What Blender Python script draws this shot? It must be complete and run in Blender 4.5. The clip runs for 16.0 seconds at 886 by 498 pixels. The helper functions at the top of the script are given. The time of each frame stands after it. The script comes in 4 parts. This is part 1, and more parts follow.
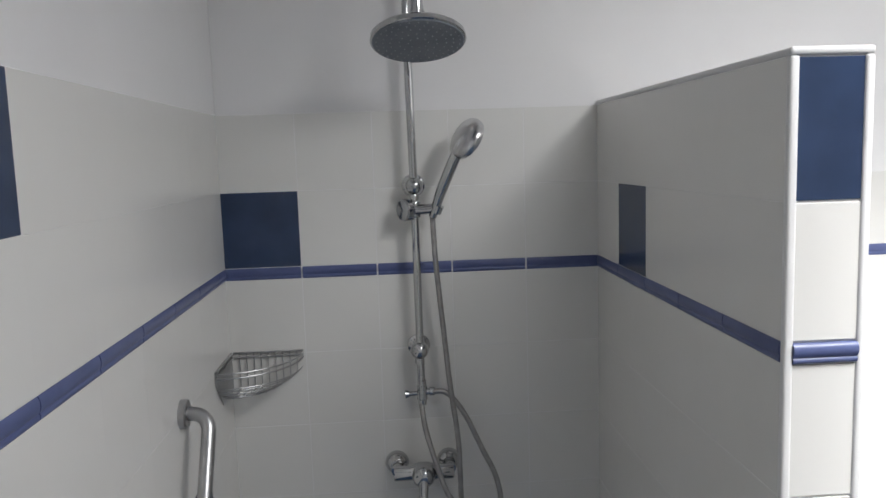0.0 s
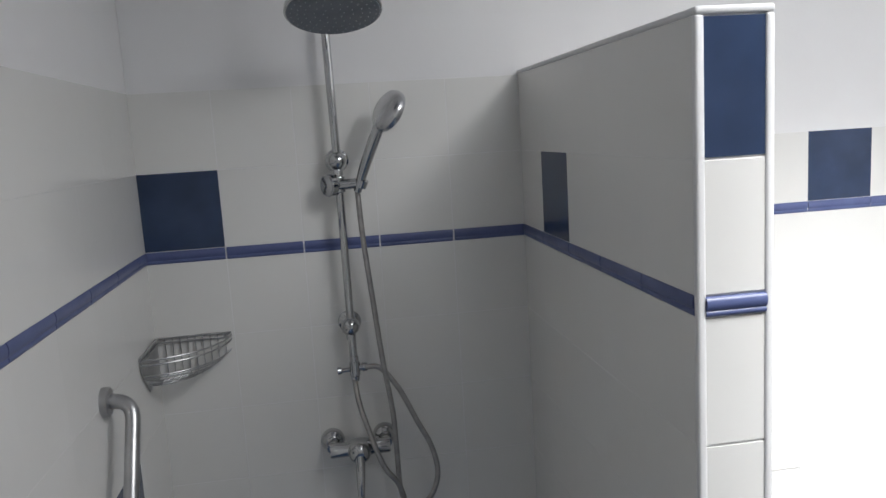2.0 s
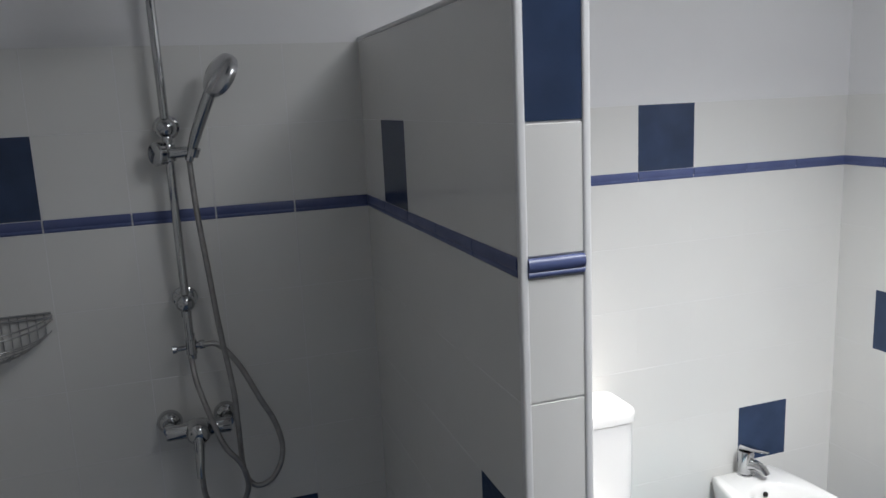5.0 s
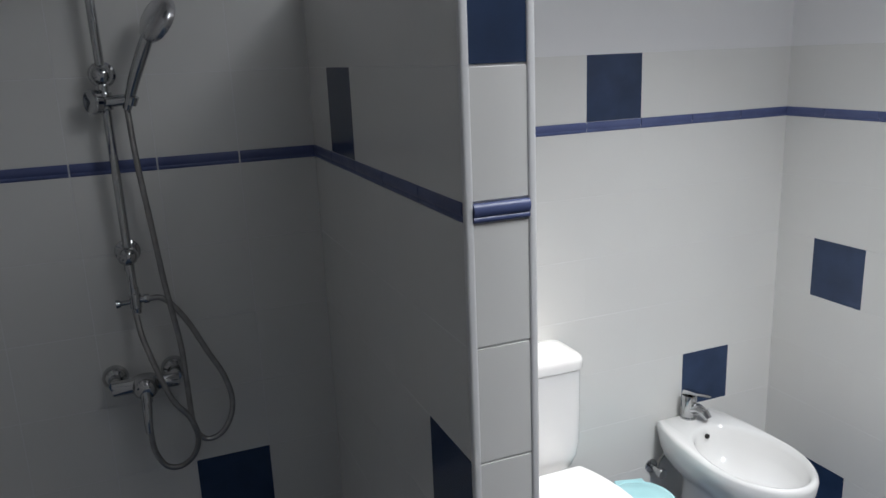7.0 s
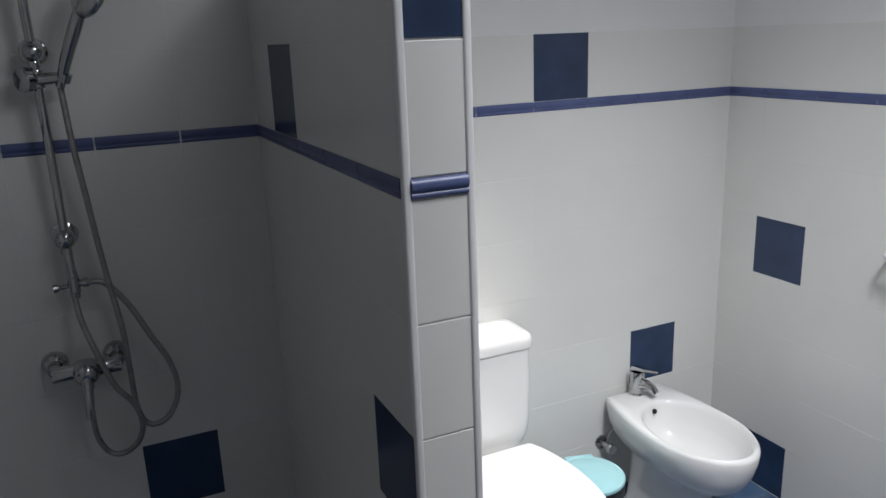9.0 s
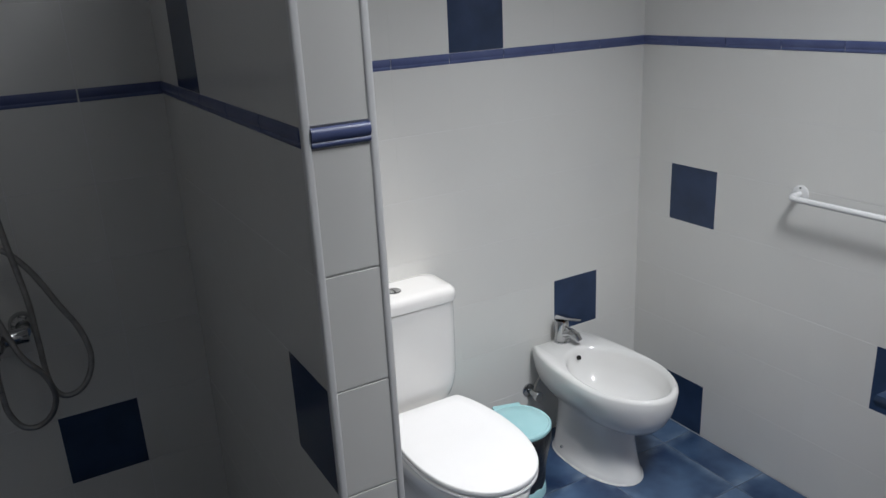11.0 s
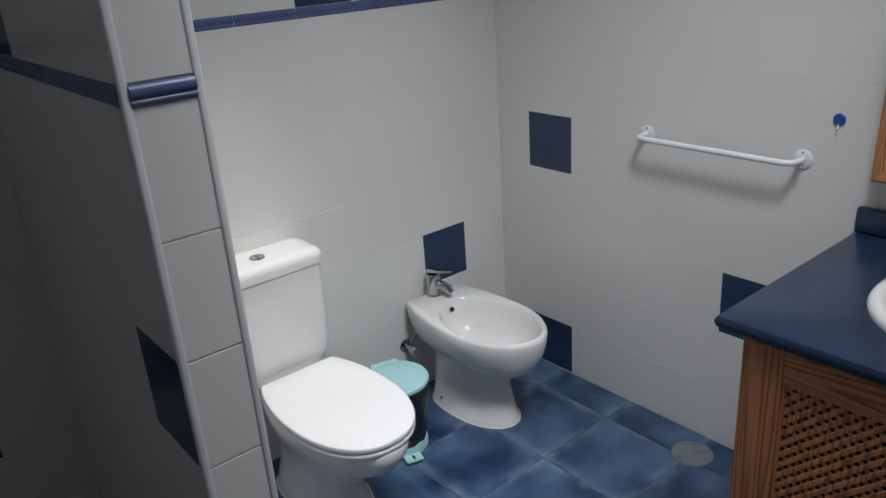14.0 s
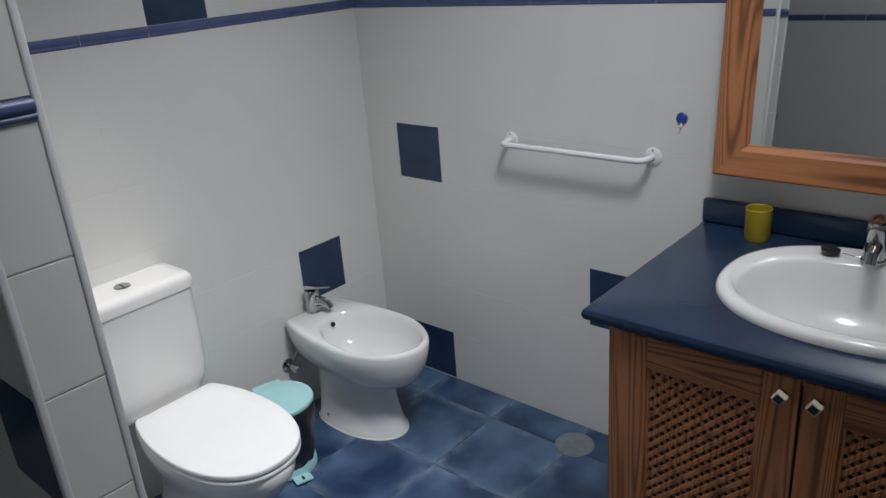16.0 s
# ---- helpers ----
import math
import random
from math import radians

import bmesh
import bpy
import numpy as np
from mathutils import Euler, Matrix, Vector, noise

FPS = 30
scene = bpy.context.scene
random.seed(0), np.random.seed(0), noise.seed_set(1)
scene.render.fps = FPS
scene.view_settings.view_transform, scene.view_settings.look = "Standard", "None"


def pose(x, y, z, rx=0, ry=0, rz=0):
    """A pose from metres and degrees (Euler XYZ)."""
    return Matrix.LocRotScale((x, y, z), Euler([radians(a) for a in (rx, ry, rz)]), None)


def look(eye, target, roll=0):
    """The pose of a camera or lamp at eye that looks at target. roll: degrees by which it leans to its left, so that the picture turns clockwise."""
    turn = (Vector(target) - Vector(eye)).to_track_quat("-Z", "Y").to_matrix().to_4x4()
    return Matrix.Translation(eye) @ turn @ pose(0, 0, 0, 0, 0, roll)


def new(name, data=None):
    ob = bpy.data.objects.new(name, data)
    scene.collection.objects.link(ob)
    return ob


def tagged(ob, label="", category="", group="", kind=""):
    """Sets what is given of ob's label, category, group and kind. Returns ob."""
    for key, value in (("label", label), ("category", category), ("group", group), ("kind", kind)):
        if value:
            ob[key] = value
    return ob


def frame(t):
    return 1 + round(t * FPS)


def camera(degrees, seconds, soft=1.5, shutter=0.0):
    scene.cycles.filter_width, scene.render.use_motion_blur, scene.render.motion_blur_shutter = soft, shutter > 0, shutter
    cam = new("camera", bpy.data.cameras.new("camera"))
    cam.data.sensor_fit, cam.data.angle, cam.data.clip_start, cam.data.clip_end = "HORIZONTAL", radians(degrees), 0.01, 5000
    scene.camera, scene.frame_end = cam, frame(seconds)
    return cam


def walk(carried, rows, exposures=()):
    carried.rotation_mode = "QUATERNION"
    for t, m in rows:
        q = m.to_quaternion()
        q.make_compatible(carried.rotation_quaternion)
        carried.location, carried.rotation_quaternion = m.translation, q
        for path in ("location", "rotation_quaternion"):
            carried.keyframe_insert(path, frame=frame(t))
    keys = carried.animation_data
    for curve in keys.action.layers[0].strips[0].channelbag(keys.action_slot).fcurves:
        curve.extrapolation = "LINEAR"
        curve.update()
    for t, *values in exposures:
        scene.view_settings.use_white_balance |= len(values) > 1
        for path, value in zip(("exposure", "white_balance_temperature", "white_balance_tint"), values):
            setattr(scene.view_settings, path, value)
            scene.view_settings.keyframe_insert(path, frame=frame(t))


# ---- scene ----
cam = camera(60.08, 16.0)
PATH = [
    (0, (0.4495, -2.0312, 1.7171), (0.5737, -0.0498, 1.4747), -1.80),
    (0.5, (0.4529, -2.0271, 1.7140), (0.6273, -0.0522, 1.4501), -1.92),
    (1, (0.4557, -2.0271, 1.7097), (0.6912, -0.0605, 1.4325), -1.89),
    (1.5, (0.4612, -2.0283, 1.7045), (0.7239, -0.0668, 1.4154), -2.48),
    (2, (0.4751, -2.0307, 1.6981), (0.7579, -0.0740, 1.3963), -3.47),
    (2.5, (0.4854, -2.0279, 1.6947), (0.8036, -0.0791, 1.3768), -3.36),
    (3, (0.4938, -2.0206, 1.6890), (0.8636, -0.0845, 1.3503), -3.21),
    (3.5, (0.5032, -2.0198, 1.6866), (0.9172, -0.0948, 1.3358), -3.07),
    (4, (0.5144, -2.0249, 1.6832), (0.9973, -0.1156, 1.3349), -2.82),
    (4.5, (0.5269, -2.0257, 1.6779), (1.0848, -0.1387, 1.3201), -2.69),
    (7, (0.5492, -2.0291, 1.6526), (1.2638, -0.2264, 1.1634), -2.38),
    (7.5, (0.5511, -2.0288, 1.6494), (1.2778, -0.2381, 1.1343), -2.36),
    (8, (0.5566, -2.0330, 1.6486), (1.2977, -0.2523, 1.1196), -2.18),
    (8.5, (0.5655, -2.0356, 1.6437), (1.3318, -0.2656, 1.1148), -2.40),
    (9, (0.5776, -2.0399, 1.6383), (1.3843, -0.2890, 1.1058), -2.19),
    (9.5, (0.5880, -2.0442, 1.6350), (1.4433, -0.3217, 1.0858), -1.96),
    (12, (0.6408, -2.0671, 1.6005), (1.6219, -0.4679, 0.9076), -3.79),
    (12.5, (0.6508, -2.0724, 1.5968), (1.6653, -0.5048, 0.8803), -4.10),
    (13, (0.6605, -2.0735, 1.5928), (1.7242, -0.5463, 0.8607), -4.25),
    (13.5, (0.6654, -2.0759, 1.5923), (1.7749, -0.5855, 0.8523), -4.08),
    (14, (0.6702, -2.0801, 1.5879), (1.8294, -0.6294, 0.8451), -4.04),
    (14.5, (0.6758, -2.0867, 1.5861), (1.8881, -0.6790, 0.8452), -4.31),
    (15, (0.6784, -2.0937, 1.5858), (1.9565, -0.7377, 0.8593), -4.42),
    (15.5, (0.6806, -2.0994, 1.5867), (2.0159, -0.8004, 0.8588), -4.25),
    (16, (0.6785, -2.1084, 1.5845), (2.0615, -0.8628, 0.8528), -4.45),
]
EXPOSURES = [(0, 0.38, 6550, 10), (2.0, 0.25, 6450, 10), (4.5, -0.4, 6330, 10), (7.0, -0.98, 6220, 10), (9.5, -1.09, 6220, 10), (12.0, -1.54, 6220, 10), (14.0, -1.60, 6220, 10), (16.0, -1.58, 6220, 10)]
walk(cam, [(t, look(eye, target, roll)) for t, eye, target, roll in PATH], EXPOSURES)

# ---------------------------------------------------------------- world and light
world = bpy.data.worlds.new("sky")
scene.world = world
world.use_nodes = True
wn = world.node_tree
sky = wn.nodes.new("ShaderNodeTexSky")
sky.sky_type = "NISHITA"
sky.sun_disc = False
sky.sun_elevation, sky.sun_rotation = radians(50), radians(140)
wn.links.new(sky.outputs[0], wn.nodes["Background"].inputs[0])
wn.nodes["Background"].inputs[1].default_value = 0.1

CEIL = 2.52
SKY_X, SKY_Y, SKY_W = 1.70, -1.74, 1.24      # roof window over the middle of the room


def roof_lamp(name, size, watts, spread, height, target):
    """An area lamp at the roof window, in place of sky light, aimed at target."""
    lamp = bpy.data.lights.new(name, "AREA")
    lamp.shape, lamp.size, lamp.size_y = "RECTANGLE", size, size
    lamp.energy, lamp.spread = watts, radians(spread)
    lamp.color = (0.985, 0.99, 0.99)
    new(name, lamp).matrix_world = look((SKY_X, SKY_Y, CEIL + height), target)


roof_lamp("skylight_open_sky", 1.18, 22.5, 165, 0.2, (2.30, -1.10, 0.3))
roof_lamp("skylight_bright_sky", 0.40, 8, 172, 0.05, (1.80, -1.00, 0.0))
# Narrow fill beam, added to brighten the toilet side; no known source.
roof_lamp("skylight_bright_cloud", 0.32, 13.5, 66, 0.2, (2.00, -0.60, 0.30))

SPOT_X, SPOT_Y = 1.50, -0.40                 # spot lamp added in the unseen ceiling for the warm pool over the toilet
added_spot = bpy.data.lights.new("downlight_bulb", "SPOT")
added_spot.energy, added_spot.spot_size, added_spot.spot_blend, added_spot.shadow_soft_size = 190, radians(41), 0.75, 0.03
added_spot.color = (1.0, 0.94, 0.89)
new("downlight_bulb", added_spot).matrix_world = look((SPOT_X, SPOT_Y, CEIL - 0.012), (SPOT_X + 0.03, SPOT_Y - 0.03, 0.0))


# ---------------------------------------------------------------- materials
def material(name):
    m = bpy.data.materials.new(name)
    m.use_nodes = True
    return m, m.node_tree.nodes, m.node_tree.links, m.node_tree.nodes["Principled BSDF"]


def mixed(nodes, links, fac, a, b):
    mix = nodes.new("ShaderNodeMix")
    mix.data_type = "RGBA"
    mix.inputs[6].default_value, mix.inputs[7].default_value = (*a, 1), (*b, 1)
    links.new(fac, mix.inputs[0])
    return mix.outputs[2]


def surface(name, a, b, rough, scale=6.0, fine=120.0, bump=0.0, metal=0.0, rough_to=None, shift=False, contrast=(0.3, 0.7), coat=0.0):
    """Two colours in cloudy patches, with a fine grain that drives relief and gloss."""
    m, n, l, p = material(name)
    coord = n.new("ShaderNodeTexCoord").outputs["Object"]
    if shift:
        info, add, mul = n.new("ShaderNodeObjectInfo"), n.new("ShaderNodeVectorMath"), n.new("ShaderNodeMath")
        mul.operation, mul.inputs[1].default_value = "MULTIPLY", 37.0
        l.new(info.outputs["Random"], mul.inputs[0])
        l.new(coord, add.inputs[0]), l.new(mul.outputs[0], add.inputs[1])
        coord = add.outputs[0]
    big, small = n.new("ShaderNodeTexNoise"), n.new("ShaderNodeTexNoise")
    big.inputs["Scale"].default_value, big.inputs["Detail"].default_value = scale, 5
    small.inputs["Scale"].default_value, small.inputs["Detail"].default_value = fine, 3
    l.new(coord, big.inputs["Vector"]), l.new(coord, small.inputs["Vector"])
    ramp = n.new("ShaderNodeMapRange")
    ramp.inputs[1].default_value, ramp.inputs[2].default_value = contrast
    l.new(big.outputs["Fac"], ramp.inputs[0])
    l.new(mixed(n, l, ramp.outputs[0], a, b), p.inputs["Base Color"])
    r = n.new("ShaderNodeMapRange")
    r.inputs[3].default_value, r.inputs[4].default_value = rough, rough_to if rough_to is not None else rough * 1.35
    l.new(small.outputs["Fac"], r.inputs[0]), l.new(r.outputs[0], p.inputs["Roughness"])
    p.inputs["Metallic"].default_value = metal
    p.inputs["Coat Weight"].default_value = coat
    if bump:
        bm_ = n.new("ShaderNodeBump")
        bm_.inputs["Strength"].default_value, bm_.inputs["Distance"].default_value = bump, 0.002
        l.new(small.outputs["Fac"], bm_.inputs["Height"]), l.new(bm_.outputs[0], p.inputs["Normal"])
    return m


def wood(name, axis):
    """Stained pine with its grain along one axis."""
    m, n, l, p = material(name)
    coord = n.new("ShaderNodeTexCoord")
    info, add, mul = n.new("ShaderNodeObjectInfo"), n.new("ShaderNodeVectorMath"), n.new("ShaderNodeMath")
    mul.operation, mul.inputs[1].default_value = "MULTIPLY", 11.0
    l.new(info.outputs["Random"], mul.inputs[0])
    l.new(coord.outputs["Object"], add.inputs[0]), l.new(mul.outputs[0], add.inputs[1])
    mp = n.new("ShaderNodeMapping")
    s = [1.0, 1.0, 1.0]
    s[axis] = 0.03
    mp.inputs["Scale"].default_value = s
    l.new(add.outputs[0], mp.inputs["Vector"])
    rings, fibre = n.new("ShaderNodeTexNoise"), n.new("ShaderNodeTexNoise")
    rings.inputs["Scale"].default_value, rings.inputs["Detail"].default_value, rings.inputs["Distortion"].default_value = 12, 1, 0.25
    fibre.inputs["Scale"].default_value, fibre.inputs["Detail"].default_value = 260, 4
    l.new(mp.outputs[0], rings.inputs["Vector"]), l.new(mp.outputs[0], fibre.inputs["Vector"])
    wave = n.new("ShaderNodeMath")
    wave.operation, wave.inputs[1].default_value = "MULTIPLY", 135.0
    sine = n.new("ShaderNodeMath")
    sine.operation = "SINE"
    l.new(rings.outputs["Fac"], wave.inputs[0]), l.new(wave.outputs[0], sine.inputs[0])
    rg = n.new("ShaderNodeMapRange")
    rg.inputs[1].default_value, rg.inputs[2].default_value = -1, 1
    l.new(sine.outputs[0], rg.inputs[0])
    pw = n.new("ShaderNodeMath")
    pw.operation, pw.inputs[1].default_value = "POWER", 2.6
    l.new(rg.outputs[0], pw.inputs[0])
    base = mixed(n, l, pw.outputs[0], (0.61, 0.250, 0.104), (0.28, 0.100, 0.040))
    mix = n.new("ShaderNodeMix")
    mix.data_type, mix.blend_type = "RGBA", "MULTIPLY"
    mix.inputs[0].default_value = 0.35
    l.new(base, mix.inputs[6])
    l.new(fibre.outputs["Fac"], mix.inputs[7])
    l.new(mix.outputs[2], p.inputs["Base Color"])
    p.inputs["Roughness"].default_value = 0.42
    bp = n.new("ShaderNodeBump")
    bp.inputs["Strength"].default_value, bp.inputs["Distance"].default_value = 0.25, 0.001
    l.new(fibre.outputs["Fac"], bp.inputs["Height"]), l.new(bp.outputs[0], p.inputs["Normal"])
    return m


PLASTER = surface("painted_plaster", (0.76, 0.755, 0.755), (0.80, 0.795, 0.795), 0.75, 2.5, 90, 0.12)
GLAZE = surface("white_glazed_tile", (0.732, 0.725, 0.698), (0.746, 0.740, 0.714), 0.18, 5, 40, 0.04, rough_to=0.24, shift=True)
NAVY = surface("navy_glazed_tile", (0.019, 0.037, 0.085), (0.029, 0.054, 0.120), 0.16, 9, 60, 0.05, rough_to=0.26, shift=True)
BAND = surface("blue_glazed_border", (0.070, 0.092, 0.215), (0.10, 0.126, 0.27), 0.27, 14, 60, 0.03, rough_to=0.36, shift=True)
TRIM = surface("white_plastic_trim", (0.68, 0.68, 0.68), (0.72, 0.72, 0.72), 0.35, 8, 80)
GROUT = surface("floor_grout", (0.035, 0.050, 0.085), (0.14, 0.175, 0.23), 0.8, 9, 200, 0.3)
FLOOR = surface("blue_floor_tile", (0.012, 0.032, 0.085), (0.095, 0.160, 0.270), 0.24, 4.6, 45, 0.2, rough_to=0.44, shift=True, contrast=(0.34, 0.72))


def limescale(m, reach, tint):
    """Pale, broken haze along the edges of a floor tile."""
    n, l = m.node_tree.nodes, m.node_tree.links
    p = n["Principled BSDF"]
    base = p.inputs["Base Color"].links[0].from_socket
    coord, axes = n.new("ShaderNodeTexCoord"), n.new("ShaderNodeSeparateXYZ")
    l.new(coord.outputs["Object"], axes.inputs[0])
    sides = []
    for k in (0, 1):
        size = n.new("ShaderNodeMath")
        size.operation = "ABSOLUTE"
        l.new(axes.outputs[k], size.inputs[0])
        sides.append(size.outputs[0])
    far, edge, cloud, broken, both = n.new("ShaderNodeMath"), n.new("ShaderNodeMapRange"), n.new("ShaderNodeTexNoise"), n.new("ShaderNodeMapRange"), n.new("ShaderNodeMath")
    far.operation, both.operation = "MAXIMUM", "MULTIPLY"
    l.new(sides[0], far.inputs[0]), l.new(sides[1], far.inputs[1])
    edge.interpolation_type = "SMOOTHSTEP"
    edge.inputs[1].default_value, edge.inputs[2].default_value = reach
    l.new(far.outputs[0], edge.inputs[0])
    cloud.inputs["Scale"].default_value, cloud.inputs["Detail"].default_value = 11, 4
    info, move, seed = n.new("ShaderNodeObjectInfo"), n.new("ShaderNodeVectorMath"), n.new("ShaderNodeMath")
    seed.operation, seed.inputs[1].default_value = "MULTIPLY", 53.0
    l.new(info.outputs["Random"], seed.inputs[0])
    l.new(coord.outputs["Object"], move.inputs[0]), l.new(seed.outputs[0], move.inputs[1])
    l.new(move.outputs[0], cloud.inputs["Vector"])
    broken.inputs[1].default_value, broken.inputs[2].default_value, broken.inputs[4].default_value = 0.42, 0.72, 0.75
    l.new(cloud.outputs["Fac"], broken.inputs[0])
    l.new(edge.outputs[0], both.inputs[0]), l.new(broken.outputs[0], both.inputs[1])
    mix = n.new("ShaderNodeMix")
    mix.data_type = "RGBA"
    mix.inputs[7].default_value = (*tint, 1)
    l.new(both.outputs[0], mix.inputs[0]), l.new(base, mix.inputs[6]), l.new(mix.outputs[2], p.inputs["Base Color"])


limescale(FLOOR, (0.118, 0.160), (0.20, 0.27, 0.36))
CERAMIC = surface("white_vitreous_china", (0.795, 0.785, 0.765), (0.825, 0.82, 0.805), 0.07, 4, 30, rough_to=0.11)
CREAM = surface("cream_ceramic", (0.62, 0.55, 0.44), (0.68, 0.61, 0.50), 0.2, 20, 80)
PLASTIC = surface("white_plastic_lid", (0.84, 0.84, 0.84), (0.87, 0.87, 0.87), 0.2, 5, 50, rough_to=0.28)
CHROME = surface("chrome", (0.45, 0.455, 0.46), (0.54, 0.545, 0.55), 0.04, 8, 60, metal=1.0, rough_to=0.14)
STEEL = surface("brushed_steel", (0.42, 0.42, 0.425), (0.50, 0.50, 0.505), 0.30, 20, 300, 0.05, metal=1.0, rough_to=0.42)
HOSE = surface("steel_hose", (0.34, 0.33, 0.32), (0.45, 0.44, 0.43), 0.3, 40, 500, 0.4, metal=1.0, rough_to=0.42)
SATIN = surface("satin_chrome", (0.58, 0.58, 0.585), (0.66, 0.66, 0.665), 0.2, 9, 90, metal=1.0, rough_to=0.3)
NOZZLE = surface("grey_shower_face", (0.17, 0.19, 0.22), (0.23, 0.25, 0.28), 0.45, 14, 120)
PEARL = surface("pale_nozzle", (0.30, 0.33, 0.36), (0.38, 0.42, 0.45), 0.4, 20, 120)
COUNTER = surface("navy_countertop", (0.012, 0.027, 0.061), (0.020, 0.040, 0.084), 0.18, 6, 220, 0.03, rough_to=0.3)
PINE_V, PINE_H = wood("pine_upright_grain", 2), wood("pine_level_grain", 1)
MIRROR = surface("mirror_glass", (0.86, 0.88, 0.87), (0.88, 0.90, 0.89), 0.01, 2, 10, metal=1.0, rough_to=0.015)
# Near-black that paints in the shade of recesses and gaps.
SHADE = surface("painted_shade", (0.012, 0.011, 0.010), (0.02, 0.018, 0.016), 0.8, 10, 60)
RUBBER = surface("black_rubber", (0.012, 0.012, 0.013), (0.02, 0.02, 0.021), 0.4, 30, 200)
YELLOW = surface("mustard_plastic", (0.42, 0.31, 0.015), (0.50, 0.38, 0.025), 0.35, 12, 80)
AQUA = surface("turquoise_plastic", (0.33, 0.58, 0.61), (0.39, 0.64, 0.67), 0.35, 10, 80)
BAG = surface("black_bin_bag", (0.010, 0.010, 0.012), (0.022, 0.022, 0.025), 0.28, 30, 70, 0.9, rough_to=0.4)
HOOK = surface("blue_plastic", (0.012, 0.055, 0.30), (0.02, 0.075, 0.36), 0.3, 20, 80)
ENAMEL = surface("white_enamel", (0.80, 0.80, 0.80), (0.84, 0.84, 0.84), 0.22, 12, 90, rough_to=0.3)
SEAL = surface("clear_silicone", (0.55, 0.56, 0.55), (0.65, 0.66, 0.65), 0.35, 40, 200)
DRAIN = surface("dull_metal", (0.22, 0.25, 0.27), (0.30, 0.33, 0.35), 0.4, 30, 200, 0.1, metal=0.6)


# ---------------------------------------------------------------- mesh helpers
def mesh_of(name, bm, mat, smooth=None):
    bmesh.ops.recalc_face_normals(bm, faces=bm.faces)
    if smooth is not None:
        for f in bm.faces:
            f.smooth = True
        for e in bm.edges:
            if len(e.link_faces) == 2 and e.calc_face_angle(0) > radians(smooth):
                e.smooth = False
    me = bpy.data.meshes.new(name)
    bm.to_mesh(me)
    bm.free()
    me.materials.append(mat)
    return me


def part(name, bm, mat, parent=None, label="", smooth=35):
    ob = new(name, mesh_of(name, bm, mat, smooth))
    if parent is not None:
        ob.parent = parent
    if label:
        ob["label"] = label
    return ob


def thing(name, label, category, group="", kind=""):
    return tagged(new(name), label, category, group, kind)


def box(x0, x1, y0, y1, z0, z1, bevel=0.0, seg=2, bm=None):
    made = bm or bmesh.new()
    r = bmesh.ops.create_cube(made, size=1)
    for v in r["verts"]:
        v.co = Vector((x0 + (v.co.x + 0.5) * (x1 - x0), y0 + (v.co.y + 0.5) * (y1 - y0), z0 + (v.co.z + 0.5) * (z1 - z0)))
    if bevel:
        edges = {e for v in r["verts"] for e in v.link_edges}
        bmesh.ops.bevel(made, geom=list(edges), offset=bevel, segments=seg, affect="EDGES", profile=0.5)
    return made


def loft(rings, cap0=True, cap1=True, bm=None):
    made = bm or bmesh.new()
    rows = [[made.verts.new(p) for p in ring] for ring in rings]
    n = len(rows[0])
    for a, b in zip(rows, rows[1:]):
        for i in range(n):
            made.faces.new((a[i], a[(i + 1) % n], b[(i + 1) % n], b[i]))
    if cap0:
        made.faces.new(rows[0][::-1])
    if cap1:
        made.faces.new(rows[-1])
    return made


def circle(c, r, axis=(0, 0, 1), n=24):
    q = Vector((0, 0, 1)).rotation_difference(Vector(axis).normalized())
    return [Vector(c) + q @ Vector((r * math.cos(2 * math.pi * i / n), r * math.sin(2 * math.pi * i / n), 0)) for i in range(n)]


def lathe(c, axis, profile, n=24, bm=None):
    """A turned body: profile rows of (distance along the axis, radius)."""
    ax = Vector(axis).normalized()
    return loft([circle(Vector(c) + ax * d, max(r, 0.0002), axis, n) for d, r in profile], bm=bm)


def spline(points, steps=8):
    pts = [Vector(p) for p in points]
    pts = [2 * pts[0] - pts[1]] + pts + [2 * pts[-1] - pts[-2]]
    out = []
    for a, b, c, d in zip(pts, pts[1:], pts[2:], pts[3:]):
        for i in range(steps):
            t = i / steps
            out.append(0.5 * (2 * b + (c - a) * t + (2 * a - 5 * b + 4 * c - d) * t * t + (3 * b - a - 3 * c + d) * t ** 3))
    return out + [pts[-2]]


def tube(points, r, n=12, bm=None):
    pts = [Vector(p) for p in points]
    rings, side = [], None
    for i, p in enumerate(pts):
        d = (pts[min(i + 1, len(pts) - 1)] - pts[max(i - 1, 0)]).normalized()
        if side is None:
            side = d.orthogonal().normalized()
        side = (side - d * side.dot(d)).normalized()
        up = d.cross(side)
        rr = r(i / (len(pts) - 1)) if callable(r) else r
        rings.append([p + rr * (side * math.cos(2 * math.pi * k / n) + up * math.sin(2 * math.pi * k / n)) for k in range(n)])
    return loft(rings, bm=bm)


def rounded(points, radius, steps=6):
    """A line of straight runs with its corners rounded off."""
    pts = [Vector(p) for p in points]
    out = [pts[0]]
    for a, b, c in zip(pts, pts[1:], pts[2:]):
        p, q = b + (a - b).normalized() * radius, b + (c - b).normalized() * radius
        out += [p.lerp(b, t).lerp(b.lerp(q, t), t) for t in [i / steps for i in range(steps + 1)]]
    return out + [pts[-1]]


# ---------------------------------------------------------------- the room's shell
X_R, Y_T, Y_S, Y_F = 2.6456, 0.0, 0.0, -3.30      # tiled faces: right wall, toilet wall, shower wall, wall behind
P_L, P_R, P_Y, P_TOP = 0.997, 1.112, -1.000, 1.846  # the partition
D = 0.0007                                          # how far tiles stand proud of the wall


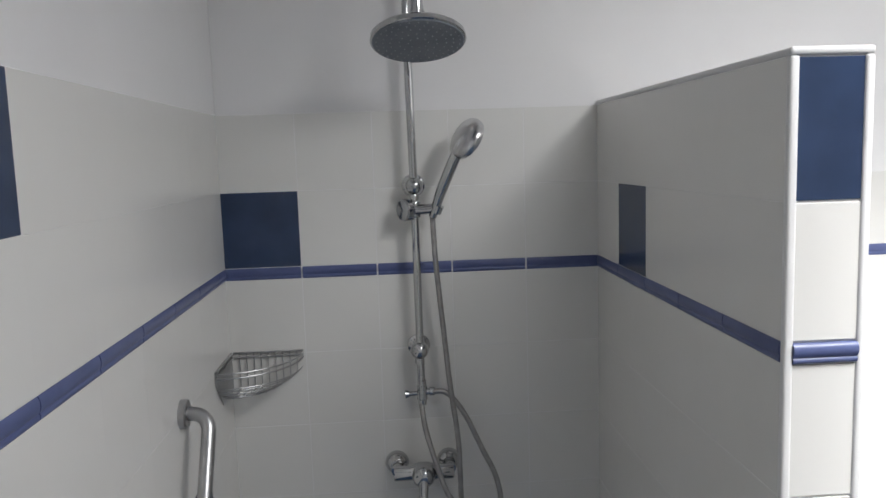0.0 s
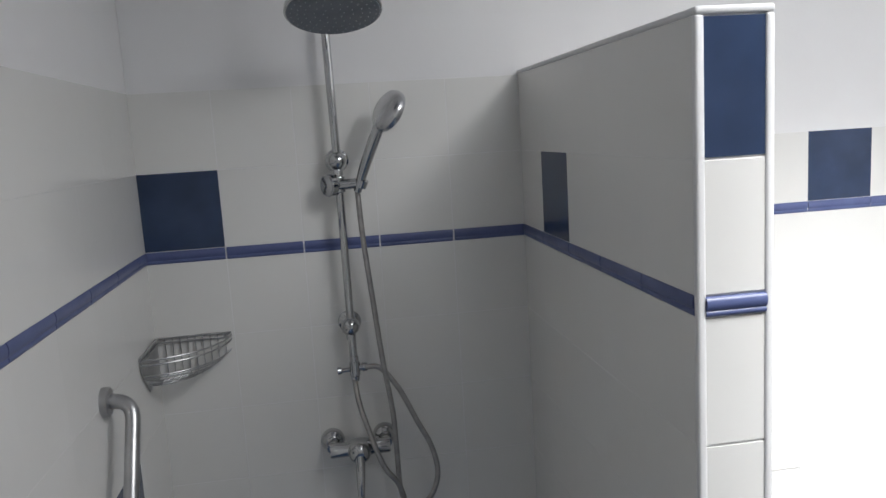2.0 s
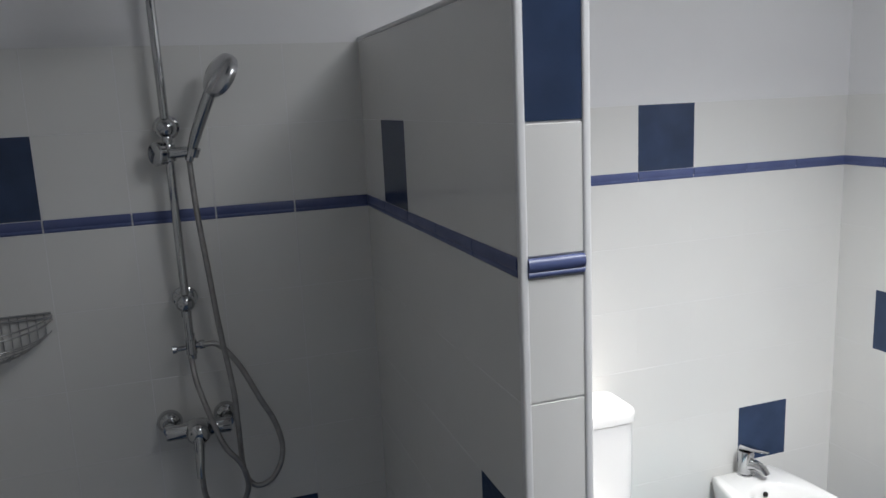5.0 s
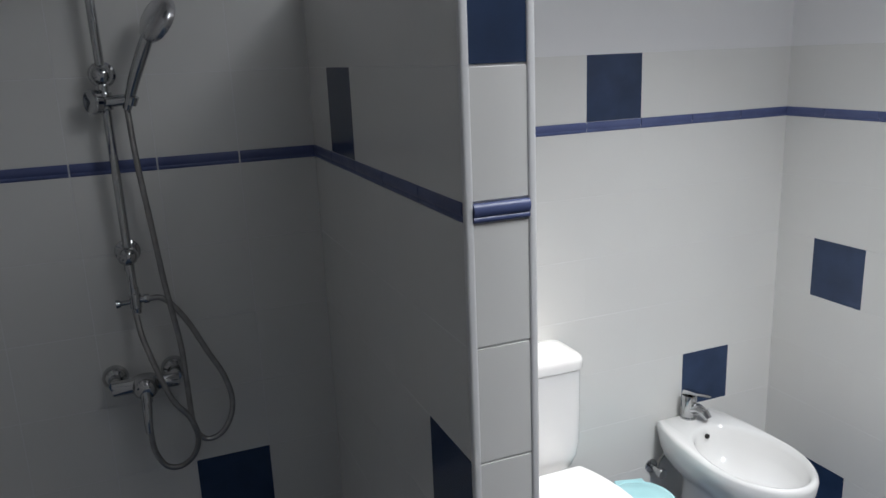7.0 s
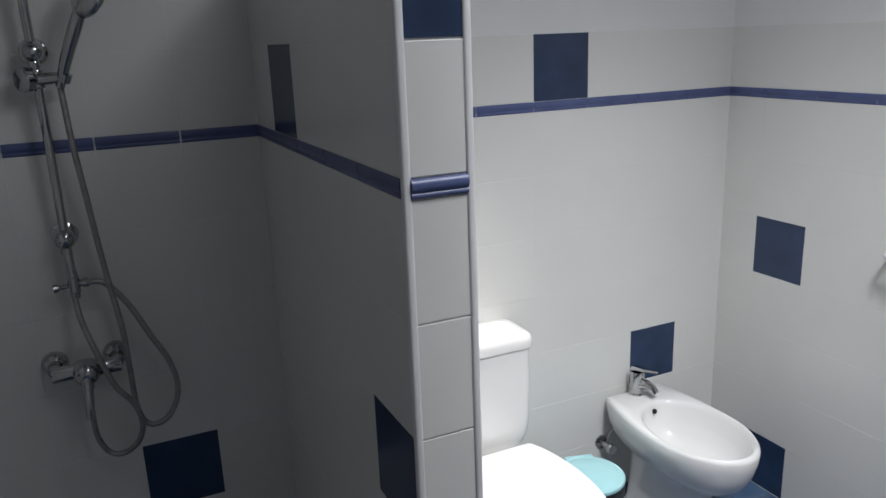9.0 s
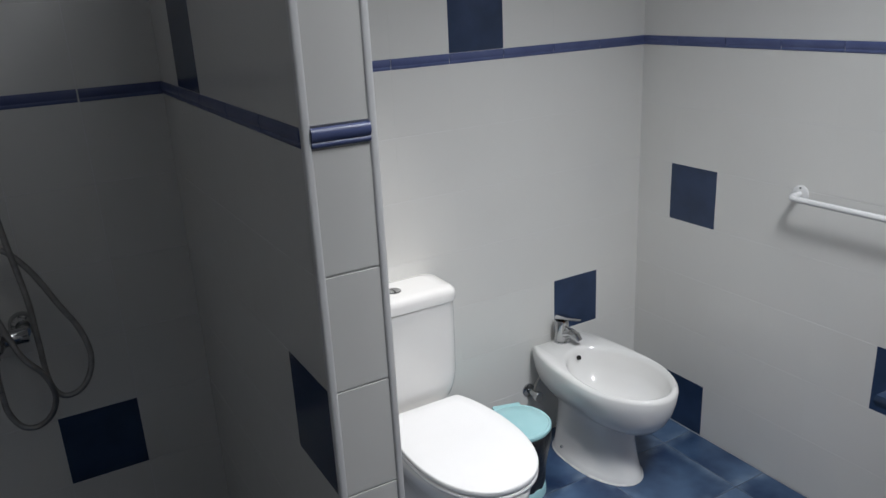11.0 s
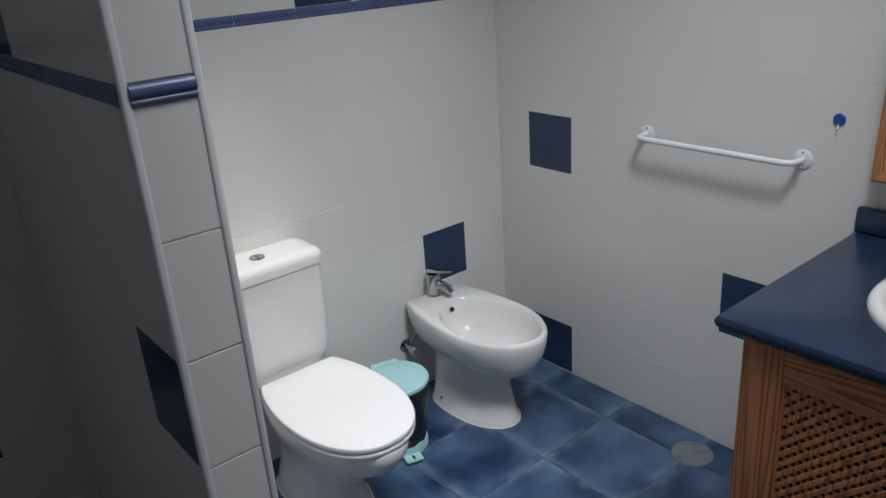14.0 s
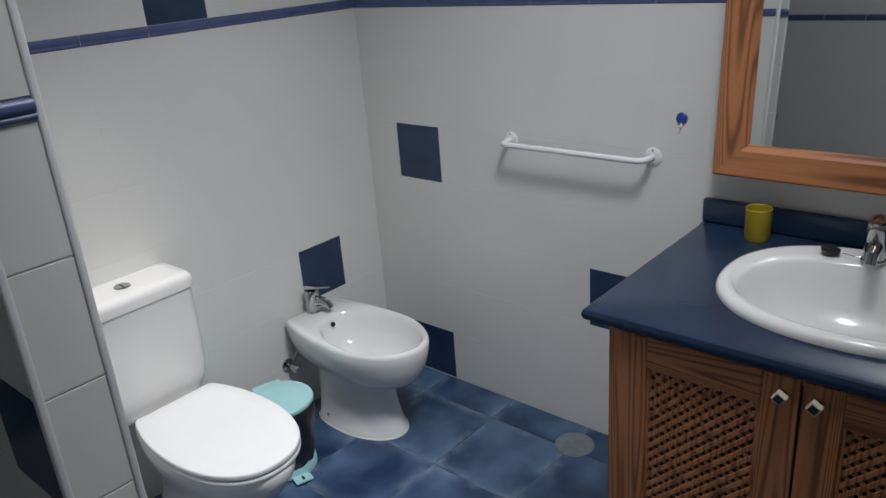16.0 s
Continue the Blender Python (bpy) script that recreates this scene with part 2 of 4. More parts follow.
def structure(name, bm, mat, label, category, smooth=None):
    return tagged(part(name, bm, mat, None, "", smooth), label, category, kind="structure")


wall_left = structure("wall_left", box(-0.12, -D, Y_F - 0.12, 0.3, -0.1, CEIL + 0.1), PLASTER, "white tiled and painted wall beside the shower", "wall")
wall_shower = structure("wall_shower", box(0, P_L + D, D, 0.30, -0.1, CEIL), PLASTER, "white tiled shower wall with blue border and painted top", "wall")
wall_toilet = structure("wall_toilet", box(P_L + D, X_R + D, Y_T + D, 0.30, -0.1, CEIL), PLASTER, "white tiled wall behind the toilet with blue accent tiles", "wall")
wall_right = structure("wall_right", box(X_R + D, X_R + 0.12, Y_F - 0.12, 0.3, -0.1, CEIL + 0.1), PLASTER, "white tiled wall with towel rail and mirror", "wall")
wall_front = structure("wall_front", box(-D, X_R + D, Y_F - 0.12, Y_F - D, -0.1, CEIL), PLASTER, "plain white wall", "wall")
partition = structure("partition", box(P_L + D, P_R - D, P_Y + 0.003, Y_T + D, 0, P_TOP - 0.004), PLASTER, "tiled half-height partition wall beside the shower", "partition wall")
floor = structure("floor", box(0, X_R, Y_F, 0.0, -0.1, -0.003), GROUT, "mottled blue ceramic tile floor", "floor")


def ceiling_mesh():
    bm = bmesh.new()
    x0, x1, y0, y1, h = -D, X_R + D, Y_F - D, Y_T + D, SKY_W / 2
    sx0, sx1, sy0, sy1 = SKY_X - h, SKY_X + h, SKY_Y - h, SKY_Y + h
    for a, b, c, d in ((x0, x1, y0, sy0), (x0, x1, sy1, y1), (x0, sx0, sy0, sy1), (sx1, x1, sy0, sy1)):
        box(a, b, c, d, CEIL, CEIL + 0.1, bm=bm)
    for a, b, c, d in ((sx0 - 0.04, sx0, sy0, sy1), (sx1, sx1 + 0.04, sy0, sy1), (sx0, sx1, sy0 - 0.04, sy0), (sx0, sx1, sy1, sy1 + 0.04)):
        box(a, b, c, d, CEIL + 0.1, CEIL + 0.50, bm=bm)
    return bm


structure("ceiling", ceiling_mesh(), PLASTER, "plain white ceiling with a roof window opening", "ceiling")


# Unseen ring, added only to house the spot lamp.
downlight = thing("downlight", "small round ceiling ring, unseen, added around the spot lamp", "ceiling light")
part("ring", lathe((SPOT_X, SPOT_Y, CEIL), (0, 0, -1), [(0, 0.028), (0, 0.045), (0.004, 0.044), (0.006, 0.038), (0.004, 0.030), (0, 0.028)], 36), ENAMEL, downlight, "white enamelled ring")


def edge_trim(x0, x1, y0, y1, z0, z1):
    return tagged(part("trim", box(x0, x1, y0, y1, z0, z1, 0.0045, 3), TRIM, None, "", 40), "rounded white plastic tile edge trim on the partition", "edge trim", kind="structure")


edge_trim(P_L - 0.003, P_L + 0.0110, P_Y - 0.004, P_Y + 0.010, 0, P_TOP - 0.0085)
edge_trim(P_R - 0.0105, P_R + 0.003, P_Y - 0.004, P_Y + 0.010, 0, P_TOP - 0.0085)
edge_trim(P_L - 0.003, P_L + 0.010, P_Y + 0.002, Y_S, P_TOP - 0.008, P_TOP + 0.003)
edge_trim(P_R - 0.010, P_R + 0.003, P_Y + 0.002, Y_T, P_TOP - 0.008, P_TOP + 0.003)
edge_trim(P_L - 0.003, P_R + 0.003, P_Y - 0.0042, P_Y + 0.008, P_TOP - 0.0085, P_TOP + 0.0034)
structure("partition_cap", box(P_L + 0.010, P_R - 0.010, P_Y + 0.008, Y_T, P_TOP - 0.004, P_TOP + 0.001), TRIM, "white cap on top of the partition", "cap")


# ---------------------------------------------------------------- sanitary ware
def egg(cx, cy, a, front, back, z, n=48, flat=None, power=2.0, nose=2.0):
    """A closed outline that points to -y: half width a, reaching front and back of cy; flat cuts it straight at that y."""
    ring = []
    for i in range(n):
        t = 2 * math.pi * i / n
        c, s = math.cos(t), math.sin(t)
        k = power if s > 0 else nose
        x = a * math.copysign(abs(c) ** (2 / k), c)
        y = (back if s > 0 else front) * math.copysign(abs(s) ** (2 / k), s)
        y = cy + y
        if flat is not None and y > flat:
            y = flat
        ring.append(Vector((cx + x, y, z)))
    return ring


def shrunk(ring, d, z):
    c = sum(ring, Vector()) / len(ring)
    out = []
    for p in ring:
        v = Vector((p.x - c.x, p.y - c.y, 0))
        q = v * max(0.0, 1 - d / max(v.length, 1e-4))
        out.append(Vector((c.x + q.x, c.y + q.y, z)))
    return out


def slab(ring, z0, z1, r, dome=0.0):
    """A plate of that outline with rounded rims, slightly domed on top."""
    rows = [shrunk(ring, r, z0), shrunk(ring, r * 0.3, z0 + r * 0.3), shrunk(ring, 0, z0 + r), shrunk(ring, 0, z1 - r),
            shrunk(ring, r * 0.3, z1 - r * 0.3), shrunk(ring, r, z1)]
    if dome:
        rows += [shrunk(ring, 0.05, z1 + dome * 0.6), shrunk(ring, 0.11, z1 + dome)]
    return loft(rows)


def toilet(cx, oy):
    t = thing("toilet", "white close-coupled toilet with its lid closed", "toilet")
    t.location.y = oy
    bx = cx + 0.018
    body = [(0.0, -0.16, 0.118, 0.20, 0.20), (0.012, -0.16, 0.12, 0.205, 0.20), (0.04, -0.16, 0.108, 0.19, 0.20), (0.14, -0.16, 0.100, 0.19, 0.20),
            (0.21, -0.18, 0.118, 0.255, 0.23), (0.28, -0.22, 0.152, 0.325, 0.27), (0.335, -0.24, 0.174, 0.345, 0.30), (0.365, -0.25, 0.178, 0.340, 0.32),
            (0.372, -0.25, 0.172, 0.334, 0.315)]
    part("bowl", loft([egg(bx, cy, a * 0.90, f * 0.965, b, z, power=3.0 if z < 0.1 else 1.75) for z, cy, a, f, b in body]), CERAMIC, t, "", 50)
    outline = egg(bx, -0.305, 0.168, 0.272, 0.330, 0, n=96, flat=-0.082, nose=2.25)
    part("seat", slab(egg(bx, -0.305, 0.168, 0.271, 0.330, 0, n=96, flat=-0.09, nose=2.25), 0.374, 0.3875, 0.005), PLASTIC, t, "white plastic toilet seat", 50)
    part("lid", slab(outline, 0.3915, 0.4085, 0.0045, 0.002), PLASTIC, t, "closed glossy white toilet lid", 50)
    for s in (-1, 1):
        part("hinge", lathe((bx + s * 0.075 - 0.02, -0.078, 0.386), (1, 0, 0), [(0, 0.001), (0, 0.007), (0.04, 0.007), (0.04, 0.001)], 14), PLASTIC, t)

    def tank(z, w, d0, d1, r=0.035, n=8):
        ring = []
        for sx, sy, a0 in ((1, 1, 0), (-1, 1, 90), (-1, -1, 180), (1, -1, 270)):
            ex, ey = cx + sx * (w - r), (d1 - r if sy > 0 else d0 + r)
            for i in range(n + 1):
                a = radians(a0 + 90 * i / n)
                ring.append(Vector((ex + r * math.cos(a), ey + r * math.sin(a), z)))
        return ring

    part("cistern", loft([tank(0.372, 0.135, -0.035, 0.10), tank(0.388, 0.152, -0.045, 0.105), tank(0.425, 0.166, -0.052, 0.11), tank(0.47, 0.1715, -0.056, 0.112),
                          tank(0.55, 0.172, -0.058, 0.113), tank(0.713, 0.173, -0.058, 0.113)]), CERAMIC, t, "", 40)
    part("cistern_lid", loft([tank(0.7142, 0.172, -0.057, 0.113), tank(0.716, 0.178, -0.063, 0.116), tank(0.738, 0.179, -0.064, 0.117),
                              tank(0.750, 0.176, -0.061, 0.114), tank(0.757, 0.168, -0.053, 0.106), tank(0.760, 0.13, -0.035, 0.085, 0.03)]), CERAMIC, t, "", 40)
    b = part("flush_button", lathe((cx - 0.005, 0.018, 0.758), (0, 0, 1), [(0, 0.001), (0, 0.023), (0.004, 0.023), (0.006, 0.021), (0.005, 0.018), (0.005, 0.001)], 28), CHROME, t, "round chrome dual flush button")
    # Dark strip, painted for the shaded gap between the button halves.
    part("button_split", box(cx - 0.006, cx - 0.004, 0.002, 0.034, 0.7625, 0.7636), SHADE, b)
    part("sealant", loft([egg(bx, -0.16, 0.115, 0.206, 0.201, 0.0, power=3.0), egg(bx, -0.16, 0.118, 0.209, 0.203, 0.0005, power=3.0),
                          egg(bx, -0.16, 0.113, 0.204, 0.199, 0.006, power=3.0)]), SEAL, t)
    return t


def basin_tap(parent, c, d, s=1.0, up=0.11, reach=0.09):
    """A one-lever mixer at c whose spout points along d; its parts belong to parent."""
    c, d = Vector(c), Vector(d).normalized()
    tap = part("tap", lathe(c, (0, 0, 1), [(0, 0.001), (0, 0.026 * s), (0.004, 0.026 * s), (0.008, 0.022 * s), (up * 0.55, 0.021 * s), (up * 0.85, 0.023 * s), (up, 0.021 * s), (up, 0.001)], 24),
               CHROME, parent, "chrome single-lever mixer tap")
    a = c + Vector((0, 0, up * 0.36))
    part("spout", tube(spline([a, a + d * reach * 0.55 + Vector((0, 0, 0.014)), a + d * reach + Vector((0, 0, 0.004))]), lambda t: (0.017 - 0.004 * t) * s, 16), CHROME, tap)
    e = a + d * reach + Vector((0, 0, 0.004))
    part("aerator", lathe(e, d * 0.6 + Vector((0, 0, -0.8)), [(-0.012, 0.001), (-0.012, 0.013 * s), (0.016, 0.012 * s), (0.016, 0.001)], 18), CHROME, tap)
    top = c + Vector((0, 0, up))
    side = Vector((-d.y, d.x, 0))
    rows = []
    for k, (u, h, w, th) in enumerate(((-0.020, 0.000, 0.010, 0.006), (-0.016, 0.006, 0.017, 0.010), (0.004, 0.010, 0.018, 0.010), (0.030, 0.012, 0.013, 0.006), (0.062, 0.017, 0.009, 0.0042), (0.070, 0.018, 0.005, 0.003))):
        m = top + d * u * s + Vector((0, 0, h))
        rows.append([m + side * (w * s * math.cos(2 * math.pi * q / 12)) + Vector((0, 0, th * math.sin(2 * math.pi * q / 12))) for q in range(12)])
    part("lever", loft(rows), CHROME, tap, "", 50)
    return tap


def bidet(cx, oy):
    t = thing("bidet", "white floor-standing bidet with a chrome mixer tap", "bidet")
    t.location.y = oy
    rim = egg(cx - 0.002, -0.15, 0.161, 0.254, 0.42, 0, flat=0.147, power=2.0)
    outer = [(0.0, -0.08, 0.109, 0.196, 0.18), (0.010, -0.08, 0.109, 0.196, 0.18), (0.022, -0.08, 0.102, 0.190, 0.178), (0.07, -0.08, 0.094, 0.176, 0.175), (0.14, -0.08, 0.087, 0.160, 0.172),
             (0.205, -0.085, 0.091, 0.166, 0.172)]
    rows = [egg(cx, cy, a, f, b, z, power=3.0) for z, cy, a, f, b in outer]
    rows += [shrunk(rim, 0.060, 0.232), shrunk(rim, 0.036, 0.257), shrunk(rim, 0.015, 0.297), shrunk(rim, 0.004, 0.338), shrunk(rim, 0.0, 0.370), shrunk(rim, 0.003, 0.380), shrunk(rim, 0.011, 0.385)]
    hole = egg(cx - 0.002, -0.180, 0.144, 0.203, 0.222, 0.385)
    rows += [shrunk(hole, -0.006, 0.385), shrunk(hole, 0.003, 0.381), shrunk(hole, 0.009, 0.365), shrunk(hole, 0.018, 0.32), shrunk(hole, 0.036, 0.275), shrunk(hole, 0.085, 0.25), shrunk(hole, 0.12, 0.243)]
    part("bowl", loft(rows), CERAMIC, t, "", 55)
    part("waste", lathe((cx, -0.19, 0.243), (0, 0, 1), [(0, 0.001), (0, 0.03), (0.003, 0.028), (0.004, 0.016), (0.001, 0.001)], 22), CHROME, t)
    # Dark disc in place of an open hole; the shade inside is painted.
    part("overflow_hole", lathe((cx - 0.002, 0.024, 0.353), (0, -1, 0.35), [(0, 0.001), (0, 0.009), (0.004, 0.0085), (0.003, 0.006), (-0.002, 0.001)], 18), SHADE, t)
    basin_tap(t, (cx - 0.006, 0.116, 0.3845), (0.30, -1, 0), 1.15, 0.086, 0.066)
    part("sealant", loft([egg(cx, -0.08, 0.110, 0.197, 0.181, 0.0, power=3.0), egg(cx, -0.08, 0.114, 0.201, 0.183, 0.0005, power=3.0), egg(cx, -0.08, 0.108, 0.194, 0.18, 0.007, power=3.0)]), SEAL, t)
    part("floor_bolt", lathe((cx - 0.097, 0.0, 0.035), (-1, 0, 0.2), [(-0.01, 0.001), (-0.01, 0.006), (0.004, 0.006), (0.006, 0.001)], 12), CHROME, t)
    return t


toilet(1.559, -0.112)
bidet(2.243, -0.165)


def angle_valve(x, z):
    t = thing("angle_valve", "small chrome angle valve on the tiled wall", "valve")
    part("flange", lathe((x, Y_T, z), (0, -1, 0), [(0, 0.001), (0, 0.026), (0.004, 0.025), (0.008, 0.012), (0.008, 0.001)], 20), CHROME, t)
    part("body", lathe((x, Y_T - 0.006, z), (0, -1, 0), [(0, 0.001), (0, 0.009), (0.03, 0.009), (0.03, 0.012), (0.045, 0.012), (0.047, 0.001)], 16), CHROME, t)
    part("knob", lathe((x, Y_T - 0.052, z), (0, -1, 0), [(0, 0.001), (0, 0.017), (0.004, 0.019), (0.018, 0.017), (0.02, 0.001)], 16), CHROME, t)
    part("supply_hose", tube(spline([(x, Y_T - 0.035, z), (x + 0.012, Y_T - 0.036, z + 0.04), (x + 0.05, Y_T - 0.05, z + 0.09), (x + 0.08, Y_T - 0.055, z + 0.12)]), 0.005, 10), HOSE, t)


angle_valve(2.12, 0.199)


def pedal_bin(cx, cy):
    t = thing("pedal_bin", "small pedal bin with a turquoise lid and black bag", "bin")
    t.matrix_world = pose(cx, cy, 0, 0, 0, -16)
    cx = cy = 0.0
    part("base", lathe((cx, cy, 0), (0, 0, 1), [(0, 0.001), (0, 0.088), (0.006, 0.092), (0.03, 0.091), (0.036, 0.087), (0.036, 0.001)], 36), AQUA, t, "turquoise plastic base")
    rings = []
    for k, (z, r) in enumerate(((0.036, 0.084), (0.07, 0.090), (0.11, 0.093), (0.15, 0.097), (0.195, 0.105), (0.236, 0.108), (0.246, 0.103))):
        rings.append([Vector((cx + (r + 0.0028 * math.sin(7 * a + k * 0.9) + 0.0022 * math.sin(13 * a - k * 1.7)) * math.cos(a),
                              cy + (r + 0.0028 * math.sin(7 * a + k * 0.9) + 0.0022 * math.sin(13 * a - k * 1.7)) * math.sin(a), z))
                      for a in [2 * math.pi * i / 44 for i in range(44)]])
    part("bag_wrapped_body", loft(rings), BAG, t, "creased black bin bag over the bucket", 60)
    part("lid", lathe((cx, cy, 0.247), (0, 0, 1), [(0, 0.001), (0, 0.107), (0.006, 0.111), (0.014, 0.110), (0.018, 0.105), (0.0165, 0.099), (0.019, 0.095), (0.021, 0.05), (0.0215, 0.001)], 40), AQUA, t, "round turquoise lid")
    part("hinge_block", box(cx - 0.05, cx + 0.05, cy + 0.085, cy + 0.125, 0.229, 0.262, 0.006), AQUA, t)
    part("pedal", box(cx - 0.03, cx + 0.03, cy - 0.128, cy - 0.084, 0.006, 0.016, 0.004), AQUA, t)
    part("pedal_mark", box(cx - 0.004, cx + 0.004, cy - 0.122, cy - 0.102, 0.0162, 0.0185, 0.0008), RUBBER, t)


pedal_bin(1.898, -0.244)

drain = thing("floor_drain", "round dull metal floor drain cover", "drain")
part("cover", lathe((2.535, -0.962, -0.001), (0, 0, 1), [(0, 0.001), (0, 0.066), (0.0022, 0.065), (0.003, 0.060), (0.0022, 0.057), (0.0024, 0.001)], 36), DRAIN, drain)
for k in range(6):
    part("screw", lathe((2.535 + 0.03 * math.cos(k * math.pi / 3), -0.962 + 0.03 * math.sin(k * math.pi / 3), 0.0012), (0, 0, 1), [(0, 0.001), (0, 0.004), (0.0018, 0.0035), (0.0018, 0.001)], 10), DRAIN, drain)


# ---------------------------------------------------------------- right wall: rail, hook, mirror
def towel_rail():
    t = thing("towel_rail", "white enamelled metal towel rail screwed to the wall", "towel rail")
    y0, y1, z, out = -0.669, -1.162, 0.991, 0.062
    part("bar", tube(rounded([(X_R, y0, z), (X_R - out, y0, z), (X_R - out, y1, z), (X_R, y1, z)], 0.035, 8), 0.0088, 14), ENAMEL, t, "", 50)
    for y in (y0, y1):
        f = part("flange", lathe((X_R, y, z), (-1, 0, 0), [(0, 0.001), (0, 0.027), (0.002, 0.027), (0.0045, 0.024), (0.006, 0.012), (0.006, 0.001)], 26), ENAMEL, t)
        for s in (-1, 1):
            part("screw", lathe((X_R - 0.004, y, z + s * 0.019), (-1, 0, 0), [(0, 0.001), (0, 0.0042), (0.0015, 0.0036), (0.0018, 0.001)], 10), CHROME, f)


towel_rail()

hook = thing("wall_hook", "small round blue plastic stick-on hook", "hook")
part("disc", lathe((X_R, -1.243, 1.108), (-1, 0, 0), [(0, 0.001), (0, 0.0155), (0.004, 0.0155), (0.006, 0.013), (0.0068, 0.001)], 26), HOOK, hook)
part("prong", tube(spline([(X_R - 0.005, -1.243, 1.097), (X_R - 0.006, -1.243, 1.089), (X_R - 0.010, -1.243, 1.085), (X_R - 0.013, -1.243, 1.088)]), 0.0018, 8), ENAMEL, hook)


def mitred(p, q, inward, width, depth, normal):
    """A frame bar from p to q along the outer edge, mitred at both ends, with a stepped moulding."""
    p, q, w, nrm = Vector(p), Vector(q), Vector(inward), Vector(normal)
    along = (q - p).normalized()
    bm = bmesh.new()
    prof = [(0, 0), (0, depth * 0.85), (0.004, depth), (width - 0.016, depth), (width - 0.010, depth * 0.86), (width - 0.003, depth * 0.62), (width, depth * 0.5), (width, 0)]
    rows = []
    for end in (0, 1):
        rows.append([bm.verts.new((q - along * u if end else p + along * u) + w * u + nrm * d) for u, d in prof])
    for i in range(len(prof)):
        j = (i + 1) % len(prof)
        bm.faces.new((rows[0][i], rows[0][j], rows[1][j], rows[1][i]))
    bm.faces.new(rows[0]), bm.faces.new(rows[1])
    return bm


def wall_mirror():
    t = thing("mirror", "wall mirror in a wide pine frame above the washbasin", "mirror")
    lean = radians(3.65)                                 # its foot stands off the wall
    n, up, right = Vector((-math.cos(lean), 0, math.sin(lean))), Vector((math.sin(lean), 0, math.cos(lean))), Vector((0, -1, 0))
    o = Vector((X_R - 0.056, -1.361, 0.984))
    w, width, height = 0.084, 0.88, 0.72

    def at(u, v, d=0.0):
        return o + right * u + up * v + n * d

    def bar(p, q, inward):
        bm = mitred(p, q, inward, w, 0.030, n)
        return bm

    base = -0.012
    part("stile", bar(at(0, 0, base), at(0, height, base), right), PINE_V, t, "pine frame stile", 25)
    part("stile", bar(at(width, 0, base), at(width, height, base), -right), PINE_V, t, "pine frame stile", 25)
    part("rail", bar(at(0, 0, base), at(width, 0, base), up), PINE_H, t, "pine frame rail", 25)
    part("rail", bar(at(0, height, base), at(width, height, base), -up), PINE_H, t, "pine frame rail", 25)
    e = w - 0.008
    part("glass", loft([[at(e, e, d), at(width - e, e, d), at(width - e, height - e, d), at(e, height - e, d)] for d in (-0.004, 0.0)]), MIRROR, t, "clear mirror glass", None)
    part("backing", loft([[at(0.01, 0.01, d), at(width - 0.01, 0.01, d), at(width - 0.01, height - 0.01, d), at(0.01, height - 0.01, d)] for d in (-0.0138, -0.0125)]), PINE_H, t, "", None)
    for u in (0.10, width - 0.10):
        p = at(u, 0.05, -0.0138)
        part("spacer", box(p.x, X_R, p.y - 0.012, p.y + 0.012, p.z - 0.012, p.z + 0.012), PINE_H, t, "wooden spacer block", None)


wall_mirror()


# ---------------------------------------------------------------- washstand
V_X, V_Y0, V_Y1, V_TOP = 2.012, -1.373, -2.180, 0.799
B_X, B_Y, B_A, B_B, C_Z = 2.330, -1.790, 0.245, 0.287, 0.830


def oval(a, b, z, n=64, power=2.25):
    out = []
    for i in range(n):
        t = 2 * math.pi * i / n
        c, s = math.cos(t), math.sin(t)
        out.append(Vector((B_X + a * math.copysign(abs(c) ** (2 / power), c), B_Y + b * math.copysign(abs(s) ** (2 / power), s), z)))
    return out


def countertop():
    t = thing("countertop", "glossy navy blue washstand top with a low backsplash", "countertop")
    corners = [Vector((1.992, -1.318, 0)), Vector((X_R, -1.318, 0)), Vector((X_R, -2.235, 0)), Vector((1.992, -2.235, 0))]
    hole = oval(B_A - 0.03, B_B - 0.03, 0)
    c = Vector((B_X, B_Y, 0))
    edge = []
    for p in hole:
        d = (p - c).normalized()
        best = None
        for a, b in zip(corners, corners[1:] + corners[:1]):
            e = b - a
            den = d.x * e.y - d.y * e.x
            if abs(den) > 1e-9:
                s = ((a.x - c.x) * e.y - (a.y - c.y) * e.x) / den
                u = ((a.x - c.x) * d.y - (a.y - c.y) * d.x) / den
                if s > 0 and -1e-6 <= u <= 1 + 1e-6 and (best is None or s < best):
                    best = s
        edge.append(c + d * best)
    for k in corners:
        i = min(range(len(edge)), key=lambda j: (edge[j] - k).length)
        edge[i] = k.copy()

    def row(ring, inset, z):
        out = []
        for p in ring:
            x, y = p.x, p.y
            x = x + inset if x < 2.1 else x
            y = y - inset if y > -1.34 and abs(p.x - X_R) > 1e-4 else y
            out.append(Vector((x, y, z)))
        return out

    rows = [[Vector((p.x, p.y, C_Z - 0.031)) for p in hole], [Vector((p.x, p.y, C_Z)) for p in hole], row(edge, 0.012, C_Z), row(edge, 0.0035, C_Z - 0.0035), row(edge, 0.0, C_Z - 0.012),
            row(edge, 0.0, C_Z - 0.019), row(edge, 0.0035, C_Z - 0.0275), row(edge, 0.012, C_Z - 0.031), [Vector((p.x, p.y, C_Z - 0.031)) for p in hole]]
    part("slab", loft(rows, False, False), COUNTER, t, "", 40)
    part("backsplash", box(X_R - 0.022, X_R, -2.235, -1.320, C_Z + 0.0005, C_Z + 0.068, 0.007, 3), COUNTER, t, "low navy backsplash", 40)


countertop()


